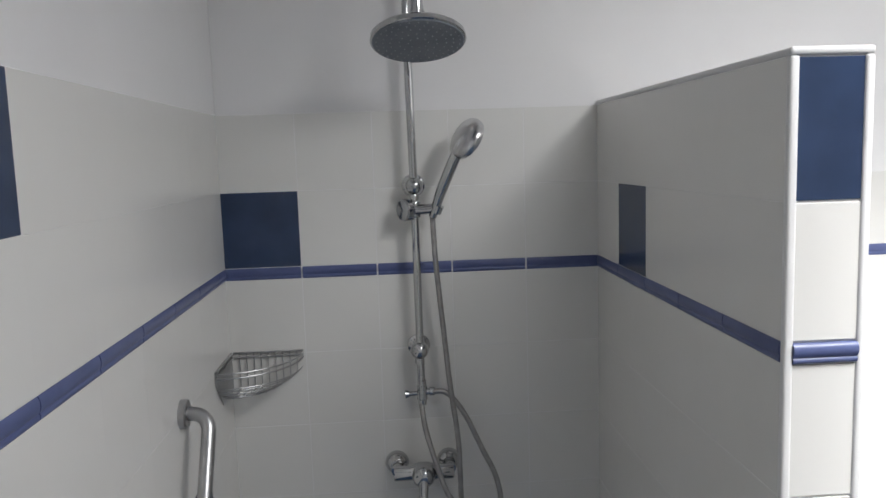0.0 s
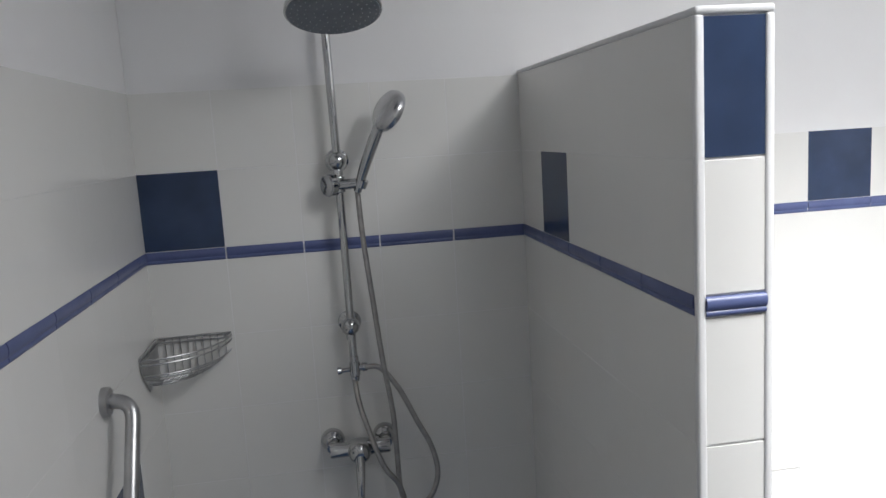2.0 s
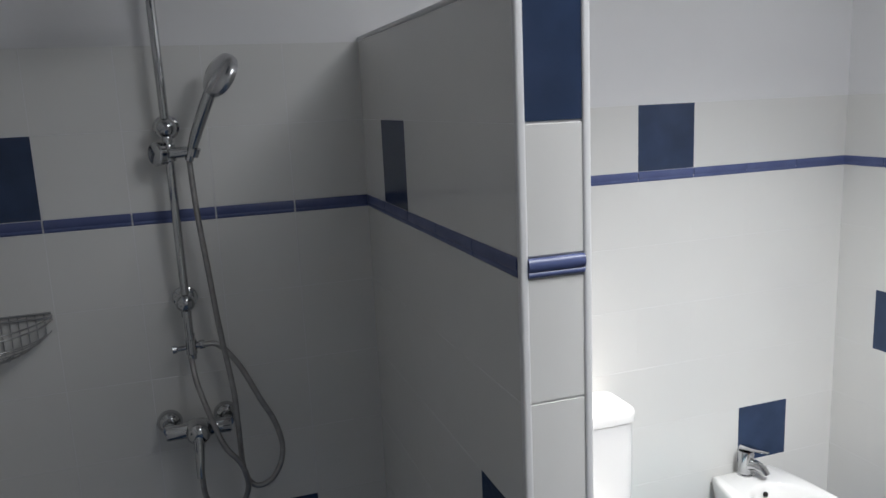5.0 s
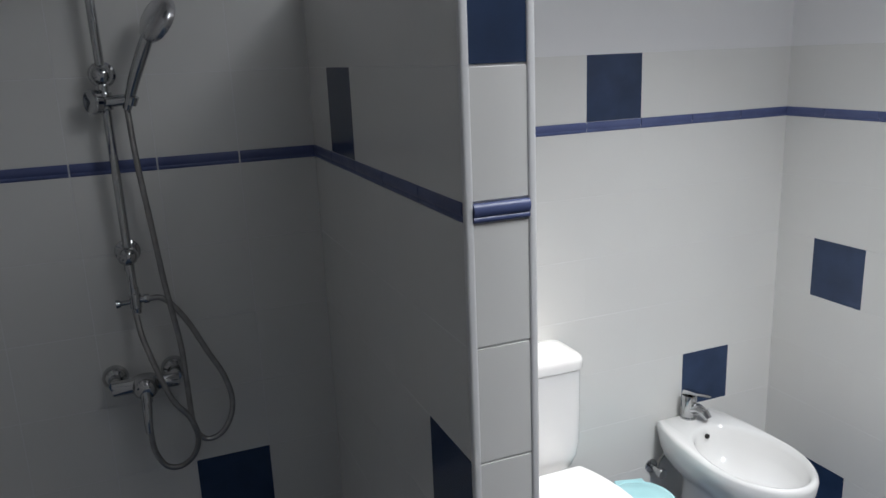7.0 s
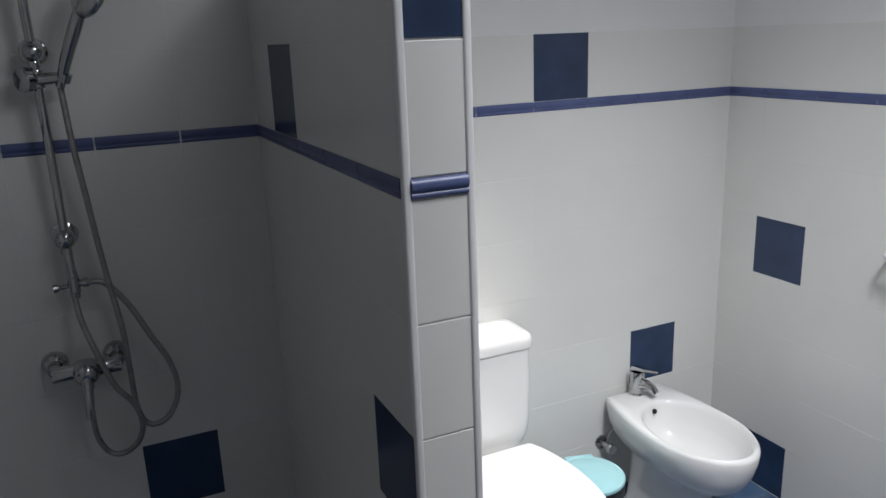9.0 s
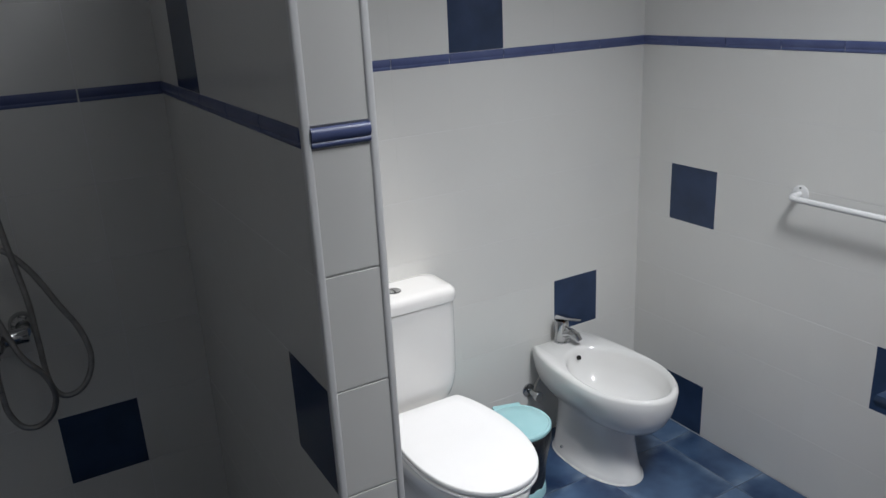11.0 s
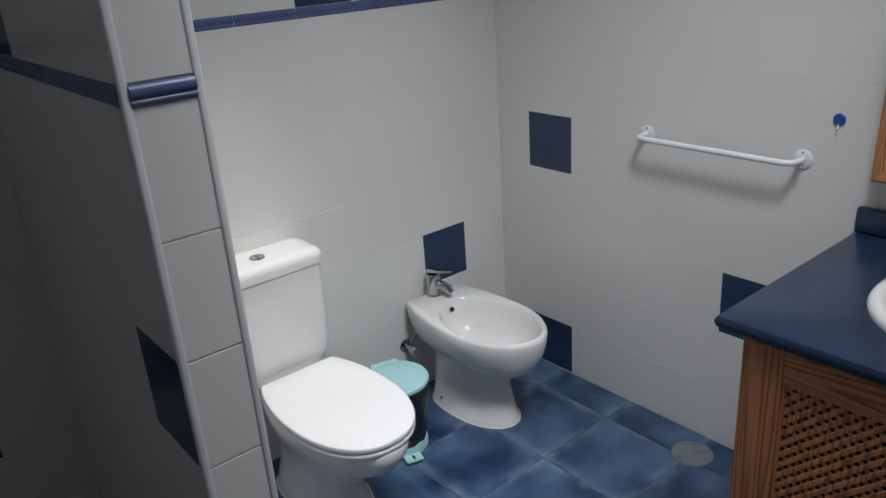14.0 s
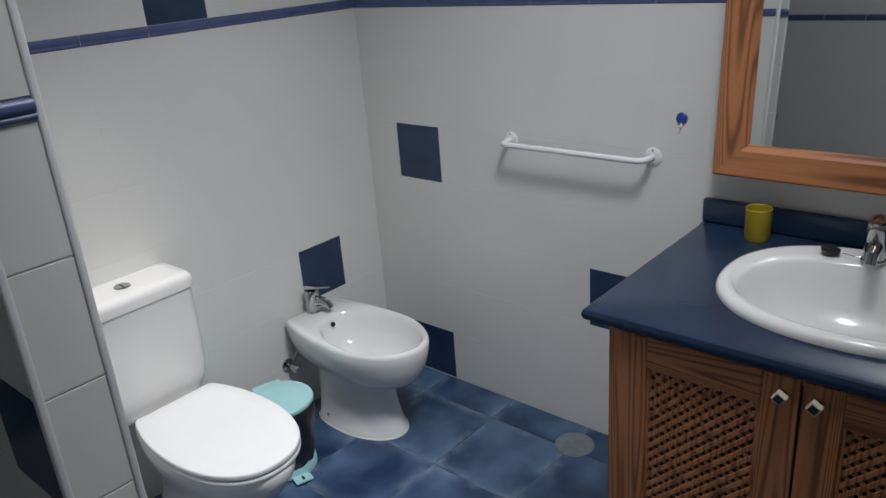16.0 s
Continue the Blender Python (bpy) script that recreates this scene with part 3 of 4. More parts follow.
def washbasin():
    t = thing("washbasin", "white oval drop-in washbasin with a chrome mixer tap", "washbasin")
    rows = [oval(B_A - 0.035, B_B - 0.035, C_Z - 0.03), oval(B_A - 0.033, B_B - 0.033, C_Z + 0.001), oval(B_A, B_B, C_Z + 0.0005), oval(B_A + 0.001, B_B + 0.001, C_Z + 0.010), oval(B_A - 0.004, B_B - 0.004, C_Z + 0.019),
            oval(B_A - 0.015, B_B - 0.015, C_Z + 0.0245), oval(B_A - 0.028, B_B - 0.028, C_Z + 0.023), oval(B_A - 0.033, B_B - 0.033, C_Z + 0.0175)]

    def bowl(a, b, z, dx=-0.028):
        return [p + Vector((dx, 0, 0)) for p in oval(a, b, z, power=2.15)]

    rows += [bowl(0.194, 0.246, C_Z + 0.0160), bowl(0.186, 0.238, C_Z + 0.008), bowl(0.176, 0.230, C_Z - 0.02), bowl(0.158, 0.208, C_Z - 0.07), bowl(0.125, 0.165, C_Z - 0.115), bowl(0.07, 0.09, C_Z - 0.138), bowl(0.03, 0.03, C_Z - 0.142)]
    part("bowl", loft(rows, False, True), CERAMIC, t, "", 60)
    part("waste", lathe((B_X - 0.028, B_Y, C_Z - 0.1425), (0, 0, 1), [(0, 0.001), (0.001, 0.032), (0.004, 0.030), (0.003, 0.016), (0.002, 0.001)], 22), CHROME, t)
    basin_tap(t, (2.505, -1.772, C_Z + 0.0225), (-1, -0.12, 0), 1.05, 0.092, 0.088)
    s = thing("basin_plug", "black rubber basin plug on a fine chain", "plug")
    part("plug", lathe((2.508, -1.680, C_Z + 0.0235), (0.12, -0.1, 1), [(0, 0.001), (0, 0.019), (0.006, 0.022), (0.011, 0.021), (0.013, 0.012), (0.016, 0.008), (0.016, 0.001)], 24), RUBBER, s)
    part("chain", tube(spline([(2.508, -1.680, C_Z + 0.038), (2.505, -1.705, C_Z + 0.029), (2.498, -1.735, C_Z + 0.028), (2.500, -1.755, C_Z + 0.029)]), 0.0012, 6), CHROME, s)


washbasin()


def mug(x, y):
    t = thing("tumbler", "plain mustard yellow plastic tumbler on the countertop", "tumbler")
    part("cup", lathe((x, y, C_Z), (0, 0, 1), [(0, 0.001), (0, 0.0295), (0.004, 0.0318), (0.080, 0.0318), (0.083, 0.0328), (0.0845, 0.0318), (0.083, 0.0302), (0.006, 0.0300), (0.006, 0.001)], 36), YELLOW, t)


mug(2.570, -1.490)


def cabinet():
    t = thing("vanity_cabinet", "stained pine washstand cabinet with lattice doors", "cabinet")
    xb = X_R
    part("side_panel", box(V_X + 0.004, xb, V_Y0 - 0.018, V_Y0, 0.0, V_TOP, 0.0015), PINE_V, t, "", None)
    part("side_panel", box(V_X + 0.004, xb, V_Y1, V_Y1 + 0.018, 0.0, V_TOP, 0.0015), PINE_V, t, "", None)
    # Near-black instead of pine: the shade inside the cabinet is in the colour.
    part("back_panel", box(xb - 0.012, xb - 0.002, V_Y1 + 0.018, V_Y0 - 0.018, 0.08, V_TOP - 0.19), SHADE, t, "", None)
    part("bottom_panel", box(V_X + 0.03, xb - 0.012, V_Y1 + 0.018, V_Y0 - 0.018, 0.08, 0.098), PINE_H, t, "", None)
    part("plinth", box(V_X + 0.05, V_X + 0.066, V_Y1 + 0.018, V_Y0 - 0.018, 0.0, 0.08), PINE_H, t, "", None)
    part("top_rail", box(V_X + 0.006, V_X + 0.026, V_Y1 + 0.018, V_Y0 - 0.018, V_TOP - 0.022, V_TOP), PINE_H, t, "", None)

    def door(ya, yb, knob_y, z0=0.095, z1=0.790):
        """ya is the edge nearer the toilet; the front face lies at V_X."""
        d = part("door", box(V_X, V_X + 0.021, ya - 0.074, ya, z0, z1, 0.003), PINE_V, t, "pine door with a diagonal lattice panel", None)
        part("stile", box(V_X, V_X + 0.021, yb, yb + 0.070, z0, z1, 0.003), PINE_V, d, "", None)
        part("rail", box(V_X + 0.0006, V_X + 0.021, yb + 0.070, ya - 0.074, z1 - 0.074, z1, 0.002), PINE_H, d, "", None)
        part("rail", box(V_X + 0.0006, V_X + 0.021, yb + 0.070, ya - 0.074, z0, z0 + 0.068, 0.002), PINE_H, d, "", None)
        oy0, oy1, oz0, oz1 = yb + 0.070, ya - 0.074, z0 + 0.068, z1 - 0.074
        for bead in ((oy0, oy0 + 0.006, oz0, oz1), (oy1 - 0.006, oy1, oz0, oz1), (oy0 + 0.006, oy1 - 0.006, oz0, oz0 + 0.006), (oy0 + 0.006, oy1 - 0.006, oz1 - 0.006, oz1)):
            part("bead", box(V_X + 0.004, V_X + 0.016, *bead, 0.002), PINE_V, d, "", None)
        pitch, half = 0.0188, 0.0054
        for sign, x0 in ((-1, V_X + 0.0070), (1, V_X + 0.0094)):
            k = math.floor((oz0 - sign * oy1 - 1) / (pitch * 1.41421))
            while k * pitch * 1.41421 < oz1 - sign * oy0 + 1:
                c = k * pitch * 1.41421          # the line z = sign * y + c
                k += 1
                ys = sorted(((oz0 - c) / sign, (oz1 - c) / sign))
                a, b = max(oy0, ys[0]), min(oy1, ys[1])
                if b - a < 0.004:
                    continue
                p, q = Vector((0, a, sign * a + c)), Vector((0, b, sign * b + c))
                w = Vector((0, -sign, 1)).normalized() * half
                part("slat", loft([[e + w + Vector((x0 + 0.0008, 0, 0)), e + w * 0.75 + Vector((x0, 0, 0)), e - w * 0.75 + Vector((x0, 0, 0)), e - w + Vector((x0 + 0.0008, 0, 0)),
                                    e - w + Vector((x0 + 0.0035, 0, 0)), e + w + Vector((x0 + 0.0035, 0, 0))] for e in (p, q)]), PINE_H if sign > 0 else PINE_V, d, "", None)
        kz = 0.752
        knob_turn = radians(32)
        knob = box(-0.008, 0.008, -0.0115, 0.0115, -0.0115, 0.0115, 0.003)
        knob.transform(Matrix.Translation((V_X - 0.018, knob_y, kz)) @ Matrix.Rotation(knob_turn, 4, "X"))
        kn = part("knob", knob, CREAM, d, "square cream ceramic knob with a dark blue motif", None)
        part("shank", lathe((V_X + 0.001, knob_y, kz), (-1, 0, 0), [(0, 0.001), (0, 0.010), (0.004, 0.008), (0.011, 0.009), (0.012, 0.001)], 14), CHROME, d)
        r = 0.0112
        part("motif", loft([[Vector((x, knob_y + r * c, kz + r * s)) for c, s in [(math.cos(knob_turn + (q + 0.5) * math.pi / 2), math.sin(knob_turn + (q + 0.5) * math.pi / 2)) for q in range(4)]] for x in (V_X - 0.0258, V_X - 0.0268)]), RUBBER, d, "dark blue square motif", None)

    door(-1.390, -1.7735, -1.744)
    door(-1.7785, -2.162, -1.806)


cabinet()


# ---------------------------------------------------------------- shower
def shower_set():
    t = thing("shower_column", "chrome shower column with rain head and hand shower", "shower")
    x, y = 0.503, -0.055
    riser = [(x + 0.002, y, 1.115), (x, y, 1.6), (x - 0.004, y, 1.95), (x - 0.004, y, 2.13), (x, y - 0.03, 2.200), (x + 0.004, y - 0.12, 2.222), (x + 0.010, y - 0.21, 2.19), (x + 0.014, -0.302, 2.08), (x + 0.014, -0.308, 2.015)]
    part("riser_pipe", tube(spline(riser, 10), 0.0105, 18), CHROME, t, "", 50)
    ax = Vector((0.0, -0.33, -1)).normalized()
    hc = Vector((x + 0.014, -0.310, 1.966))
    head = part("rain_head", lathe(hc, ax, [(-0.05, 0.001), (-0.05, 0.018), (-0.030, 0.022), (-0.021, 0.045), (-0.018, 0.098), (-0.012, 0.105), (-0.002, 0.106), (0.0, 0.104), (0.0, 0.001)], 56), CHROME, t, "round chrome rain shower head")
    part("face_plate", lathe(hc, ax, [(0.0002, 0.001), (0.0002, 0.1015), (0.0022, 0.100), (0.0022, 0.001)], 56), NOZZLE, head, "grey nozzle plate")
    q = Vector((0, 0, 1)).rotation_difference(ax)
    bm = bmesh.new()
    for r, n in ((0.022, 8), (0.042, 14), (0.062, 20), (0.078, 26), (0.092, 30)):
        for i in range(n):
            a = 2 * math.pi * i / n + r * 40
            lathe(hc + q @ Vector((r * math.cos(a), r * math.sin(a), 0.002)), ax, [(0, 0.0019), (0.0022, 0.0013)], 6, bm=bm)
    tagged(part("nozzle", bm, PEARL, head, "pale rubber nozzles"), kind="stuff")
    part("neck", lathe(hc - ax * 0.045, -ax, [(0, 0.001), (0, 0.020), (0.012, 0.022), (0.03, 0.016), (0.055, 0.013), (0.055, 0.001)], 24), CHROME, t)
    for z in (1.641, 1.209):
        b = part("bracket_ball", lathe((x, y, z), (0, 0, 1), [(-0.024 * math.cos(math.pi * i / 12), 0.0245 * math.sin(math.pi * i / 12)) for i in range(13)], 28), CHROME, t, "", 60)
        part("arm", lathe((x, y, z), (0, 1, 0), [(0.01, 0.001), (0.01, 0.011), (0.05, 0.012), (0.05, 0.001)], 18), CHROME, b)
        part("rosette", lathe((x, 0, z), (0, -1, 0), [(0, 0.001), (0, 0.031), (0.004, 0.030), (0.011, 0.018), (0.012, 0.001)], 26), CHROME, b)
        part("collar", lathe((x, y, z - 0.036), (0, 0, 1), [(0, 0.001), (0, 0.0125), (0.012, 0.0125), (0.016, 0.011), (0.016, 0.001)], 18), CHROME, b)
    # sliding holder
    h = part("slide_holder", tube([(x - 0.012, y - 0.004, 1.581), (x + 0.02, y - 0.012, 1.581), (x + 0.048, y - 0.02, 1.583), (x + 0.066, y - 0.024, 1.584)], lambda s: 0.0140 - 0.001 * s, 16), CHROME, t, "", 50)
    part("clamp", lathe((x, y, 1.561), (0, 0, 1), [(0, 0.001), (0, 0.0155), (0.003, 0.0165), (0.037, 0.0165), (0.04, 0.0155), (0.04, 0.001)], 20), CHROME, h)
    part("clamp_knob", lathe((x - 0.018, y - 0.008, 1.581), (-0.8, -0.58, 0), [(-0.006, 0.001), (-0.006, 0.022), (0.0, 0.028), (0.014, 0.0285), (0.018, 0.025), (0.017, 0.018), (0.015, 0.001)], 24), CHROME, h)
    part("cradle", lathe((x + 0.055, y - 0.024, 1.572), (0.35, -0.25, 1), [(0, 0.001), (0, 0.0125), (0.020, 0.0140), (0.020, 0.001)], 18), CHROME, h)
    # hand shower
    s0 = Vector((x + 0.045, y - 0.02, 1.562))
    hand = part("hand_shower", tube(spline([s0, s0 + Vector((0.022, -0.016, 0.062)), s0 + Vector((0.048, -0.032, 0.125)), s0 + Vector((0.066, -0.042, 0.165))]), lambda s: 0.0102 + 0.0035 * math.sin(2.6 * s) + 0.002 * s, 16), CHROME, t, "chrome hand shower", 50)
    face = Vector((0.72, 0.42, -0.44)).normalized()
    hp = s0 + Vector((0.084, -0.052, 0.198))
    hh = part("spray_head", lathe(hp, face, [(-0.012, 0.001), (-0.0115, 0.022), (-0.009, 0.043), (-0.004, 0.051), (0.003, 0.054), (0.013, 0.054), (0.016, 0.048), (0.016, 0.001)], 40), SATIN, hand, "satin chrome spray head")
    part("spray_plate", lathe(hp, face, [(0.0162, 0.001), (0.0162, 0.046), (0.0178, 0.044), (0.0178, 0.001)], 32), NOZZLE, hh)
    # diverter
    dv = part("diverter", lathe((x + 0.003, y, 1.062), (0, 0, 1), [(0, 0.001), (0, 0.011), (0.012, 0.012), (0.014, 0.014), (0.05, 0.014), (0.052, 0.012), (0.066, 0.012), (0.066, 0.001)], 18), CHROME, t)
    part("outlet", lathe((x, y, 1.096), (1, 0, 0), [(0.01, 0.001), (0.01, 0.009), (0.022, 0.009), (0.023, 0.012), (0.036, 0.011), (0.036, 0.001)], 16), CHROME, dv)
    part("handle", lathe((x, y, 1.093), (-1, 0, -0.05), [(0.008, 0.001), (0.008, 0.006), (0.03, 0.006), (0.032, 0.009), (0.042, 0.011), (0.044, 0.001)], 16), CHROME, dv)
    # mixer
    zc = 0.878
    mx = part("mixer_body", lathe((0.423, -0.068, zc), (1, 0, 0), [(0, 0.001), (0, 0.018), (0.004, 0.0205), (0.045, 0.0195), (0.058, 0.024), (0.068, 0.027), (0.092, 0.027), (0.102, 0.024), (0.115, 0.0195), (0.156, 0.0205), (0.16, 0.018), (0.16, 0.001)], 26), CHROME, t, "chrome bath mixer body")
    for ix in (0.432, 0.574):
        r = part("rosette", lathe((ix, 0, zc + 0.006), (0, -1, 0), [(0, 0.001), (0, 0.032), (0.006, 0.0325), (0.014, 0.030), (0.022, 0.0245), (0.028, 0.017), (0.028, 0.001)], 28), CHROME, mx)
        part("union", lathe((ix, -0.02, zc + 0.004), (0, -1, -0.08), [(0, 0.001), (0, 0.0155), (0.036, 0.0155), (0.036, 0.001)], 18), CHROME, r)
    part("cartridge_cap", lathe((0.501, -0.074, zc), (0, -0.75, -0.25), [(-0.01, 0.001), (-0.01, 0.030), (0.012, 0.031), (0.024, 0.029), (0.033, 0.023), (0.038, 0.013), (0.039, 0.001)], 30), CHROME, mx)
    part("lever", tube(spline([(0.500, -0.098, zc - 0.004), (0.499, -0.114, zc - 0.04), (0.497, -0.122, zc - 0.08), (0.496, -0.124, zc - 0.108)]), lambda s: 0.014 - 0.005 * s, 14), CHROME, mx)
    part("hose_outlet", lathe((0.503, -0.068, zc - 0.02), (0, 0, -1), [(0, 0.001), (0, 0.011), (0.03, 0.011), (0.03, 0.001)], 16), CHROME, mx)
    # hoses
    def hung(rows, out):
        """Points of a hose, given as it hangs 6 cm off the wall, drawn forward by out along the way to the room's middle."""
        made = []
        for i, (px, pz) in enumerate(rows):
            d = out(i / (len(rows) - 1))
            k = 1 - d / 1.97
            made.append((0.55 + (px - 0.55) * k, -0.06 - d, 1.65 + (pz - 1.65) * k))
        return spline(made, 9)

    a = [(0.503, 1.064), (0.510, 0.997), (0.532, 0.908), (0.561, 0.816), (0.597, 0.760), (0.611, 0.700), (0.595, 0.652), (0.560, 0.628), (0.525, 0.637), (0.503, 0.680), (0.498, 0.731), (0.499, 0.838)]
    part("supply_hose", tube(hung(a, lambda v: 0.052 * math.sin(math.pi * min(1, v * 1.5)) if v < 0.67 else 0.004), 0.0072, 12), HOSE, t, "ribbed steel supply hose", 60)
    b = [(0.548, 1.566), (0.553, 1.440), (0.566, 1.280), (0.579, 1.125), (0.597, 0.966), (0.600, 0.860), (0.604, 0.740), (0.628, 0.692), (0.668, 0.697), (0.697, 0.735), (0.708, 0.790),
         (0.694, 0.860), (0.662, 0.930), (0.618, 1.028), (0.572, 1.090), (0.533, 1.097)]
    part("hand_hose", tube(hung(b, lambda v: 0.012 * math.sin(math.pi * v)), 0.0072, 12), HOSE, t, "ribbed steel shower hose", 60)


shower_set()


def corner_basket():
    t = thing("corner_basket", "chrome wire corner basket for soap in the shower", "basket")
    z1, z0, s = 1.212, 1.115, 0.186

    def arc(r, z, n=14):
        """A quarter bow between the two walls, bulging into the room."""
        return [Vector((0.006 + r * math.sin(a), -0.006 - r * math.cos(a), z)) for a in [math.pi / 2 * i / n for i in range(n + 1)]]

    for z in (z1, z1 - 0.012):
        part("top_wire", tube(arc(s, z - 0.006), 0.0023, 8), STEEL, t)
        part("back_wire", tube([(0.006, -0.006, z), (s + 0.006, -0.006, z)], 0.0026, 8), STEEL, t)
        part("side_wire", tube([(0.006, -0.006, z), (0.006, -0.006 - s, z)], 0.0026, 8), STEEL, t)
    for k, r in enumerate((0.182, 0.173, 0.158, 0.138, 0.114, 0.088, 0.060)):
        part("bow_wire", tube(arc(r, z0 + 0.055 * ((r - 0.07) / 0.116) ** 2), 0.0017, 8), STEEL, t)
    for k in range(9):
        u = 0.024 + k * 0.0190
        zb = z0 + 0.055 * (max(0.0, u - 0.07) / 0.116) ** 2
        part("bar_wire", tube(spline([(u, -0.007, z1), (u, -0.007, zb + 0.008), (u, -0.013, zb), (u, -0.006 - 0.40 * math.sqrt(s * s - u * u), zb)], 5), 0.0016, 6), STEEL, t)
    plate = [(-0.004, z1), (-0.006 - s, z1), (-0.006 - s, z1 - 0.034), (-0.125, z0 - 0.006), (-0.004, z0 - 0.006)]
    part("side_plate", loft([[Vector((px, py, pz)) for py, pz in plate] for px in (0.001, 0.004)]), STEEL, t, "steel side plate against the wall")


corner_basket()


def grab_bar():
    t = thing("grab_bar", "tubular steel grab bar fixed to the shower wall", "grab bar")
    y, z = -0.485, 1.209
    pts = rounded([(0.0, y, z), (0.058, y, z), (0.058, -0.68, 0.885), (0.0, -0.68, 0.885)], 0.042, 8)
    part("bar", tube(pts, 0.0145, 20), STEEL, t, "", 50)
    for fy, fz in ((y, z), (-0.68, 0.885)):
        f = part("flange", lathe((0, fy, fz), (1, 0, 0), [(0, 0.001), (0, 0.030), (0.012, 0.030), (0.0145, 0.027), (0.015, 0.001)], 30), STEEL, t)
        part("screw", lathe((0.013, fy, fz - 0.021), (1, 0, 0), [(0, 0.001), (0, 0.005), (0.003, 0.004), (0.003, 0.001)], 10), STEEL, f)


grab_bar()


# ---------------------------------------------------------------- tiles, piece by piece
CACHE = {}


def tile_mesh(w, h, mat, floor_tile=False, tight=False):
    key = (round(w, 4), round(h, 4), mat.name, tight)
    if key not in CACHE:
        e, side = (0.0022, 1.0) if floor_tile else (0.0008, 0.0 if tight else 0.25)      # rounded upper and lower edges, tight upright joints
        rows = []
        for inset, z in ((0, -0.005), (0, -e), (e * 0.35, -e * 0.3), (e, 0)):
            a, b = w / 2 - inset * side, h / 2 - inset
            rows.append([Vector((-a, -b, z)), Vector((a, -b, z)), Vector((a, b, z)), Vector((-a, b, z))])
        CACHE[key] = mesh_of("tile", loft(rows, False, True), mat)
    return CACHE[key]


def border_mesh(w, h, relief=0.5):
    key = (round(w, 3), round(h, 4), relief)
    if key not in CACHE:
        prof = [(-0.5, -0.004), (-0.5, 0.0005), (-0.44, 0.003), (-0.34, 0.0042), (-0.26, 0.0030), (-0.20, 0.0016), (-0.13, 0.0042), (0.05, 0.0068), (0.25, 0.0066), (0.42, 0.0040), (0.5, 0.0010), (0.5, -0.004)]
        CACHE[key] = mesh_of("border", loft([[Vector((x, v * h, n * relief if n > 0 else n)) for v, n in prof] for x in (-w / 2, w / 2)]), BAND, 50)
    return CACHE[key]


ROWS_LOW = [0.2007 * i for i in range(8)]
BAND_Z = (1.405, 1.437)
GAP = 0.0008
rng = random.Random(4)


def tiled(wall, plane, normal, joints, top_rows, navy=(), border=True, upright=0.0001, level=0.0006):
    """Lay tiles on a wall face. joints: places of the joints along the wall; navy: (column, row) of the blue ones, rows counted from the floor."""
    nrm = Vector(normal)
    up = Vector((0, 0, 1))
    u = up.cross(nrm)
    rows = list(zip(ROWS_LOW, ROWS_LOW[1:])) + [(BAND_Z[1] + 0.2 * i, BAND_Z[1] + 0.2 * (i + 1)) for i in range(top_rows)]
    for i, (a, b) in enumerate(zip(joints, joints[1:])):
        mid, w = (a + b) / 2, abs(b - a) - upright
        at = Vector((plane, mid, 0)) if abs(nrm.x) > 0.5 else Vector((mid, plane, 0))
        for j, (z0, z1) in enumerate(rows):
            ob = new("tile", tile_mesh(w, z1 - z0 - level, NAVY if (i, j) in navy else GLAZE, tight=upright < 0.001))
            m = Matrix((u, up, nrm)).transposed().to_4x4()
            tilt = Euler((radians(rng.uniform(-0.02, 0.02)), radians(rng.uniform(-0.02, 0.02)), 0)).to_matrix().to_4x4()
            ob.matrix_world = Matrix.Translation(at + up * (z0 + z1) / 2) @ m @ tilt
            ob.parent = wall
        if border:
            ob = new("border_tile", border_mesh(w - 0.0024, BAND_Z[1] - BAND_Z[0] - GAP))
            ob.matrix_world = Matrix.Translation(at + up * sum(BAND_Z) / 2) @ Matrix((u, up, nrm)).transposed().to_4x4()
            ob.parent = wall


def steps(start, step, end):
    out = [start]
    while (end - out[-1]) * (1 if step > 0 else -1) > abs(step) * 1.02:
        out.append(out[-1] + step)
    return out + [end]


tiled(wall_shower, Y_S, (0, -1, 0), [-0.003, 0.2, 0.4, 0.6, 0.8, P_L + 0.003], 2, {(0, 7), (3, 2)}, upright=0.0018, level=0.0016)
tiled(wall_left, 0.0, (1, 0, 0), [0.003, -0.08] + steps(-0.28, -0.2, Y_F), 2, {(2, 4), (6, 8)}, level=0.0003)
tiled(partition, P_L, (-1, 0, 0), [0.003, -0.196, -0.397, -0.598, -0.799, P_Y + 0.011], 2, {(1, 7), (4, 4)})
tiled(partition, P_R, (1, 0, 0), [Y_T, -0.2, -0.4, -0.6, -0.8, P_Y + 0.011], 2)
tiled(partition, P_Y, (0, -1, 0), [P_L + 0.0108, P_R - 0.0103], 2, {(0, 8)}, border=False, upright=0.0, level=0.0036)
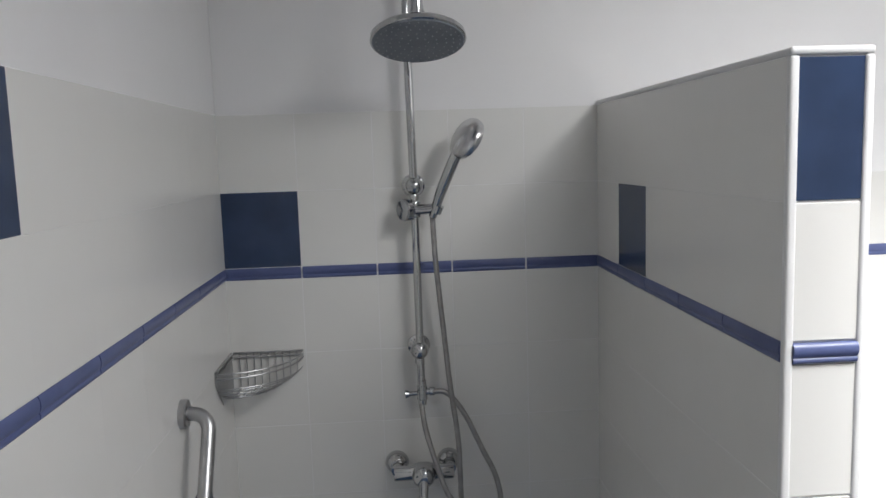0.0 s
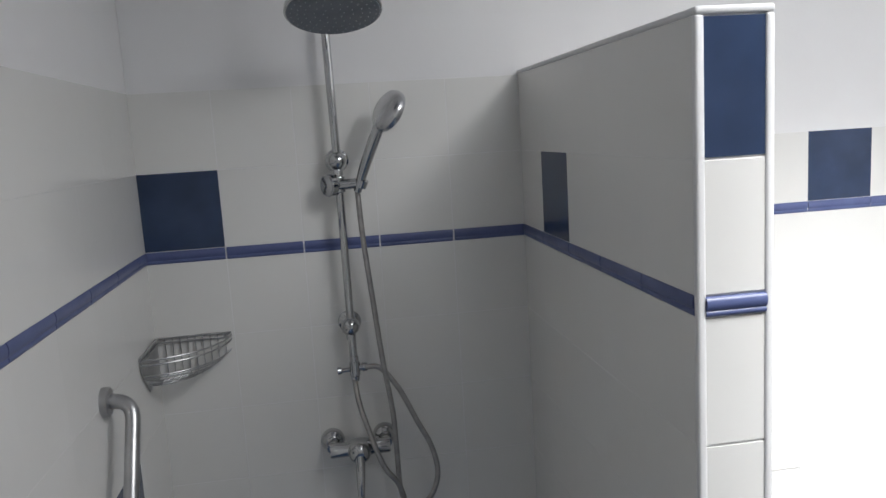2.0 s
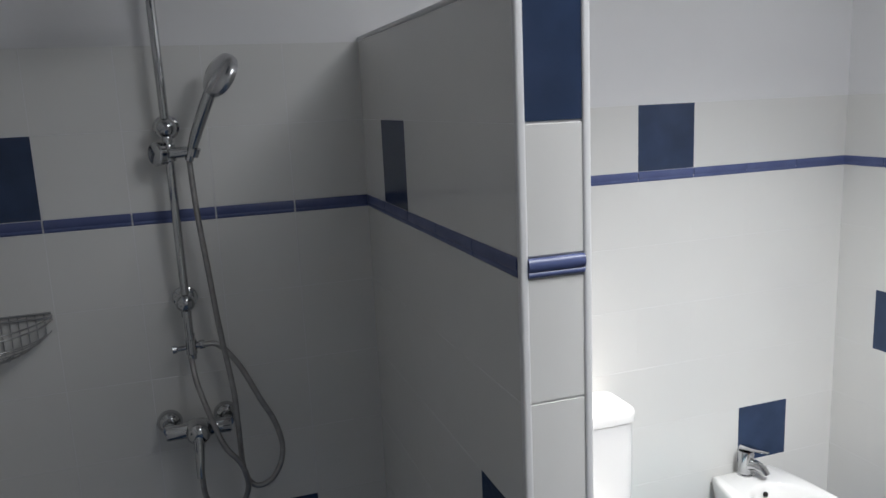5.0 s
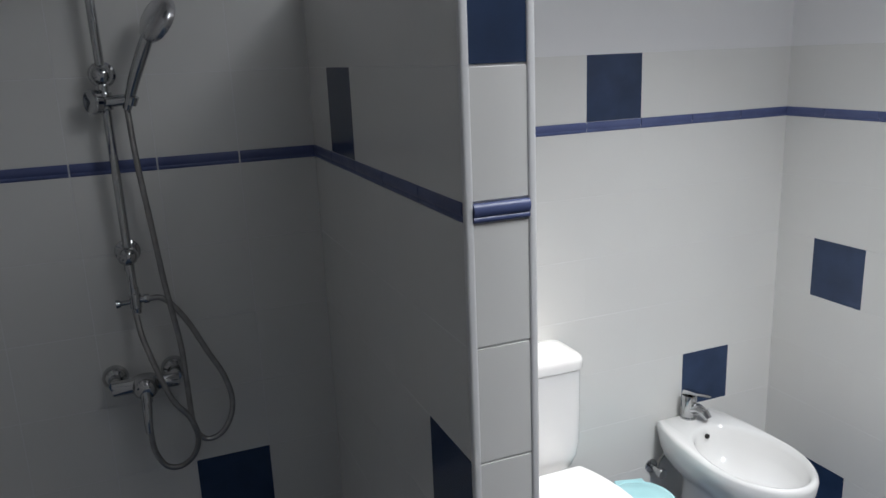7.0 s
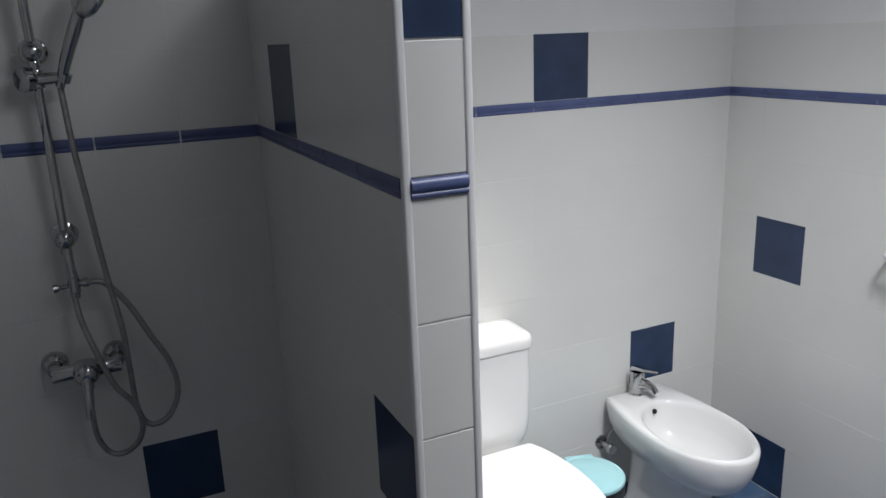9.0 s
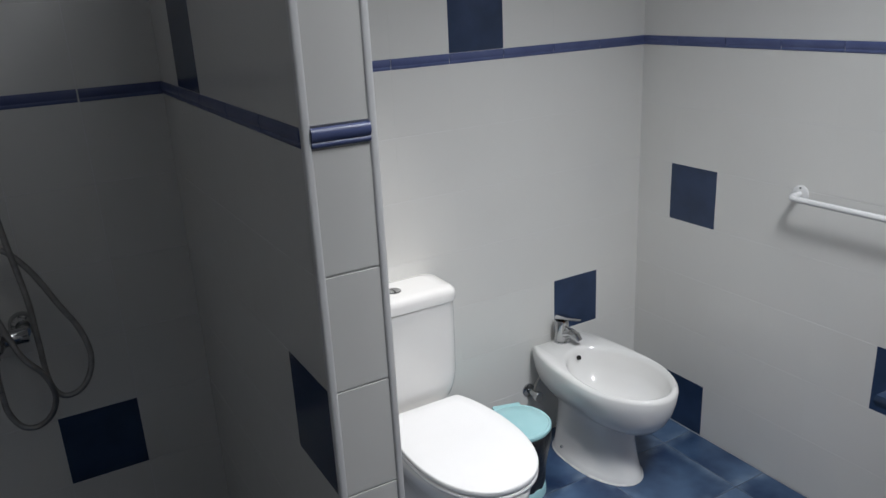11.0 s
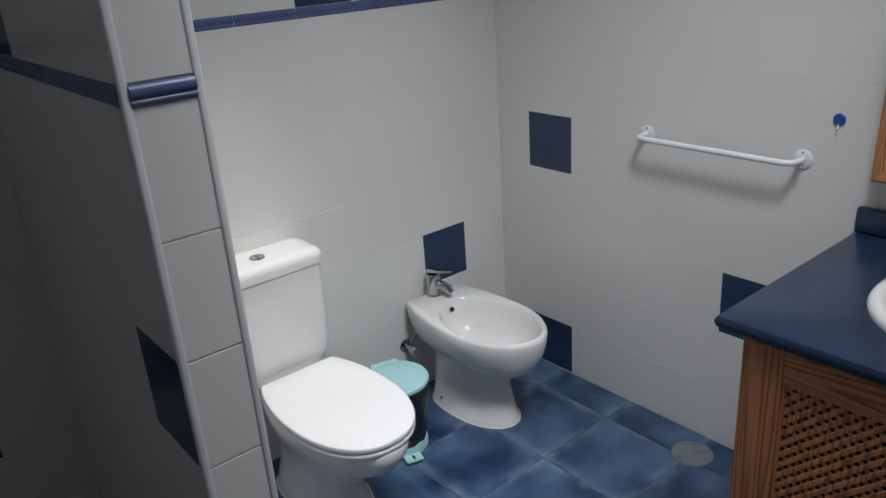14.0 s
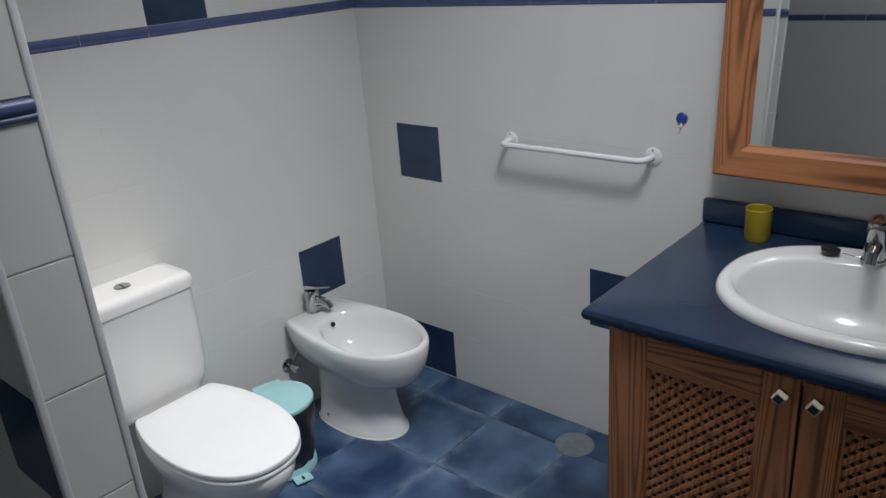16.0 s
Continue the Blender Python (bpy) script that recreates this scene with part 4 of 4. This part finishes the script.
ob = new("border_tile", border_mesh(P_R - P_L - 0.020, BAND_Z[1] - BAND_Z[0] - 0.002, 1.0))
ob.matrix_world = Matrix.Translation((P_L + 0.5 * (P_R - P_L), P_Y - 0.002, sum(BAND_Z) / 2)) @ Matrix(((1, 0, 0), (0, 0, -1), (0, 1, 0))).to_4x4()
ob.parent = partition
tiled(wall_toilet, Y_T, (0, -1, 0), [P_R - 0.003, 1.2427, 1.4427, 1.6427, 1.8427, 2.0427, 2.2427, 2.4427, X_R + 0.003], 1, {(4, 7), (6, 2)})
tiled(wall_right, X_R, (-1, 0, 0), [Y_T + 0.003] + steps(-0.157, -0.2, Y_F), 1, {(1, 4), (1, 0), (5, 2)})
tiled(wall_front, Y_F, (0, 1, 0), steps(0.0, 0.2, X_R), 1, {(3, 4), (9, 2)})

# floor tiles
F, FX, FY = 0.322, 2.505, -0.637
i0, i1 = math.floor((0 - FX) / F), math.ceil((X_R - FX) / F)
j0, j1 = math.floor((Y_F - FY) / F), math.ceil((Y_T - FY) / F)
for i in range(i0, i1):
    for j in range(j0, j1):
        xa, xb = max(0.0, FX + i * F), min(X_R, FX + (i + 1) * F)
        ya, yb = max(Y_F, FY + j * F), min(Y_T, FY + (j + 1) * F)
        if xb - xa < 0.01 or yb - ya < 0.01:
            continue
        ob = new("floor_tile", tile_mesh(xb - xa - 0.0045, yb - ya - 0.0045, FLOOR, True))
        ob.matrix_world = Matrix.Translation(((xa + xb) / 2, (ya + yb) / 2, -0.001 + rng.uniform(-0.0004, 0.0004)))
        ob.parent = floor

# each thing's own origin at the middle of its foot
bpy.context.view_layer.update()
for root in [o for o in scene.objects if o.type == "EMPTY" and o.parent is None and o.location.length < 0.5]:
    corners = [m.matrix_world @ Vector(c) for m in root.children_recursive for c in m.bound_box]
    low, high = (Vector([pick(c[k] for c in corners) for k in range(3)]) for pick in (min, max))
    foot = Vector(((low.x + high.x) / 2, (low.y + high.y) / 2, low.z))
    shift = foot - root.location
    root.location = foot
    for child in root.children:
        child.location -= shift
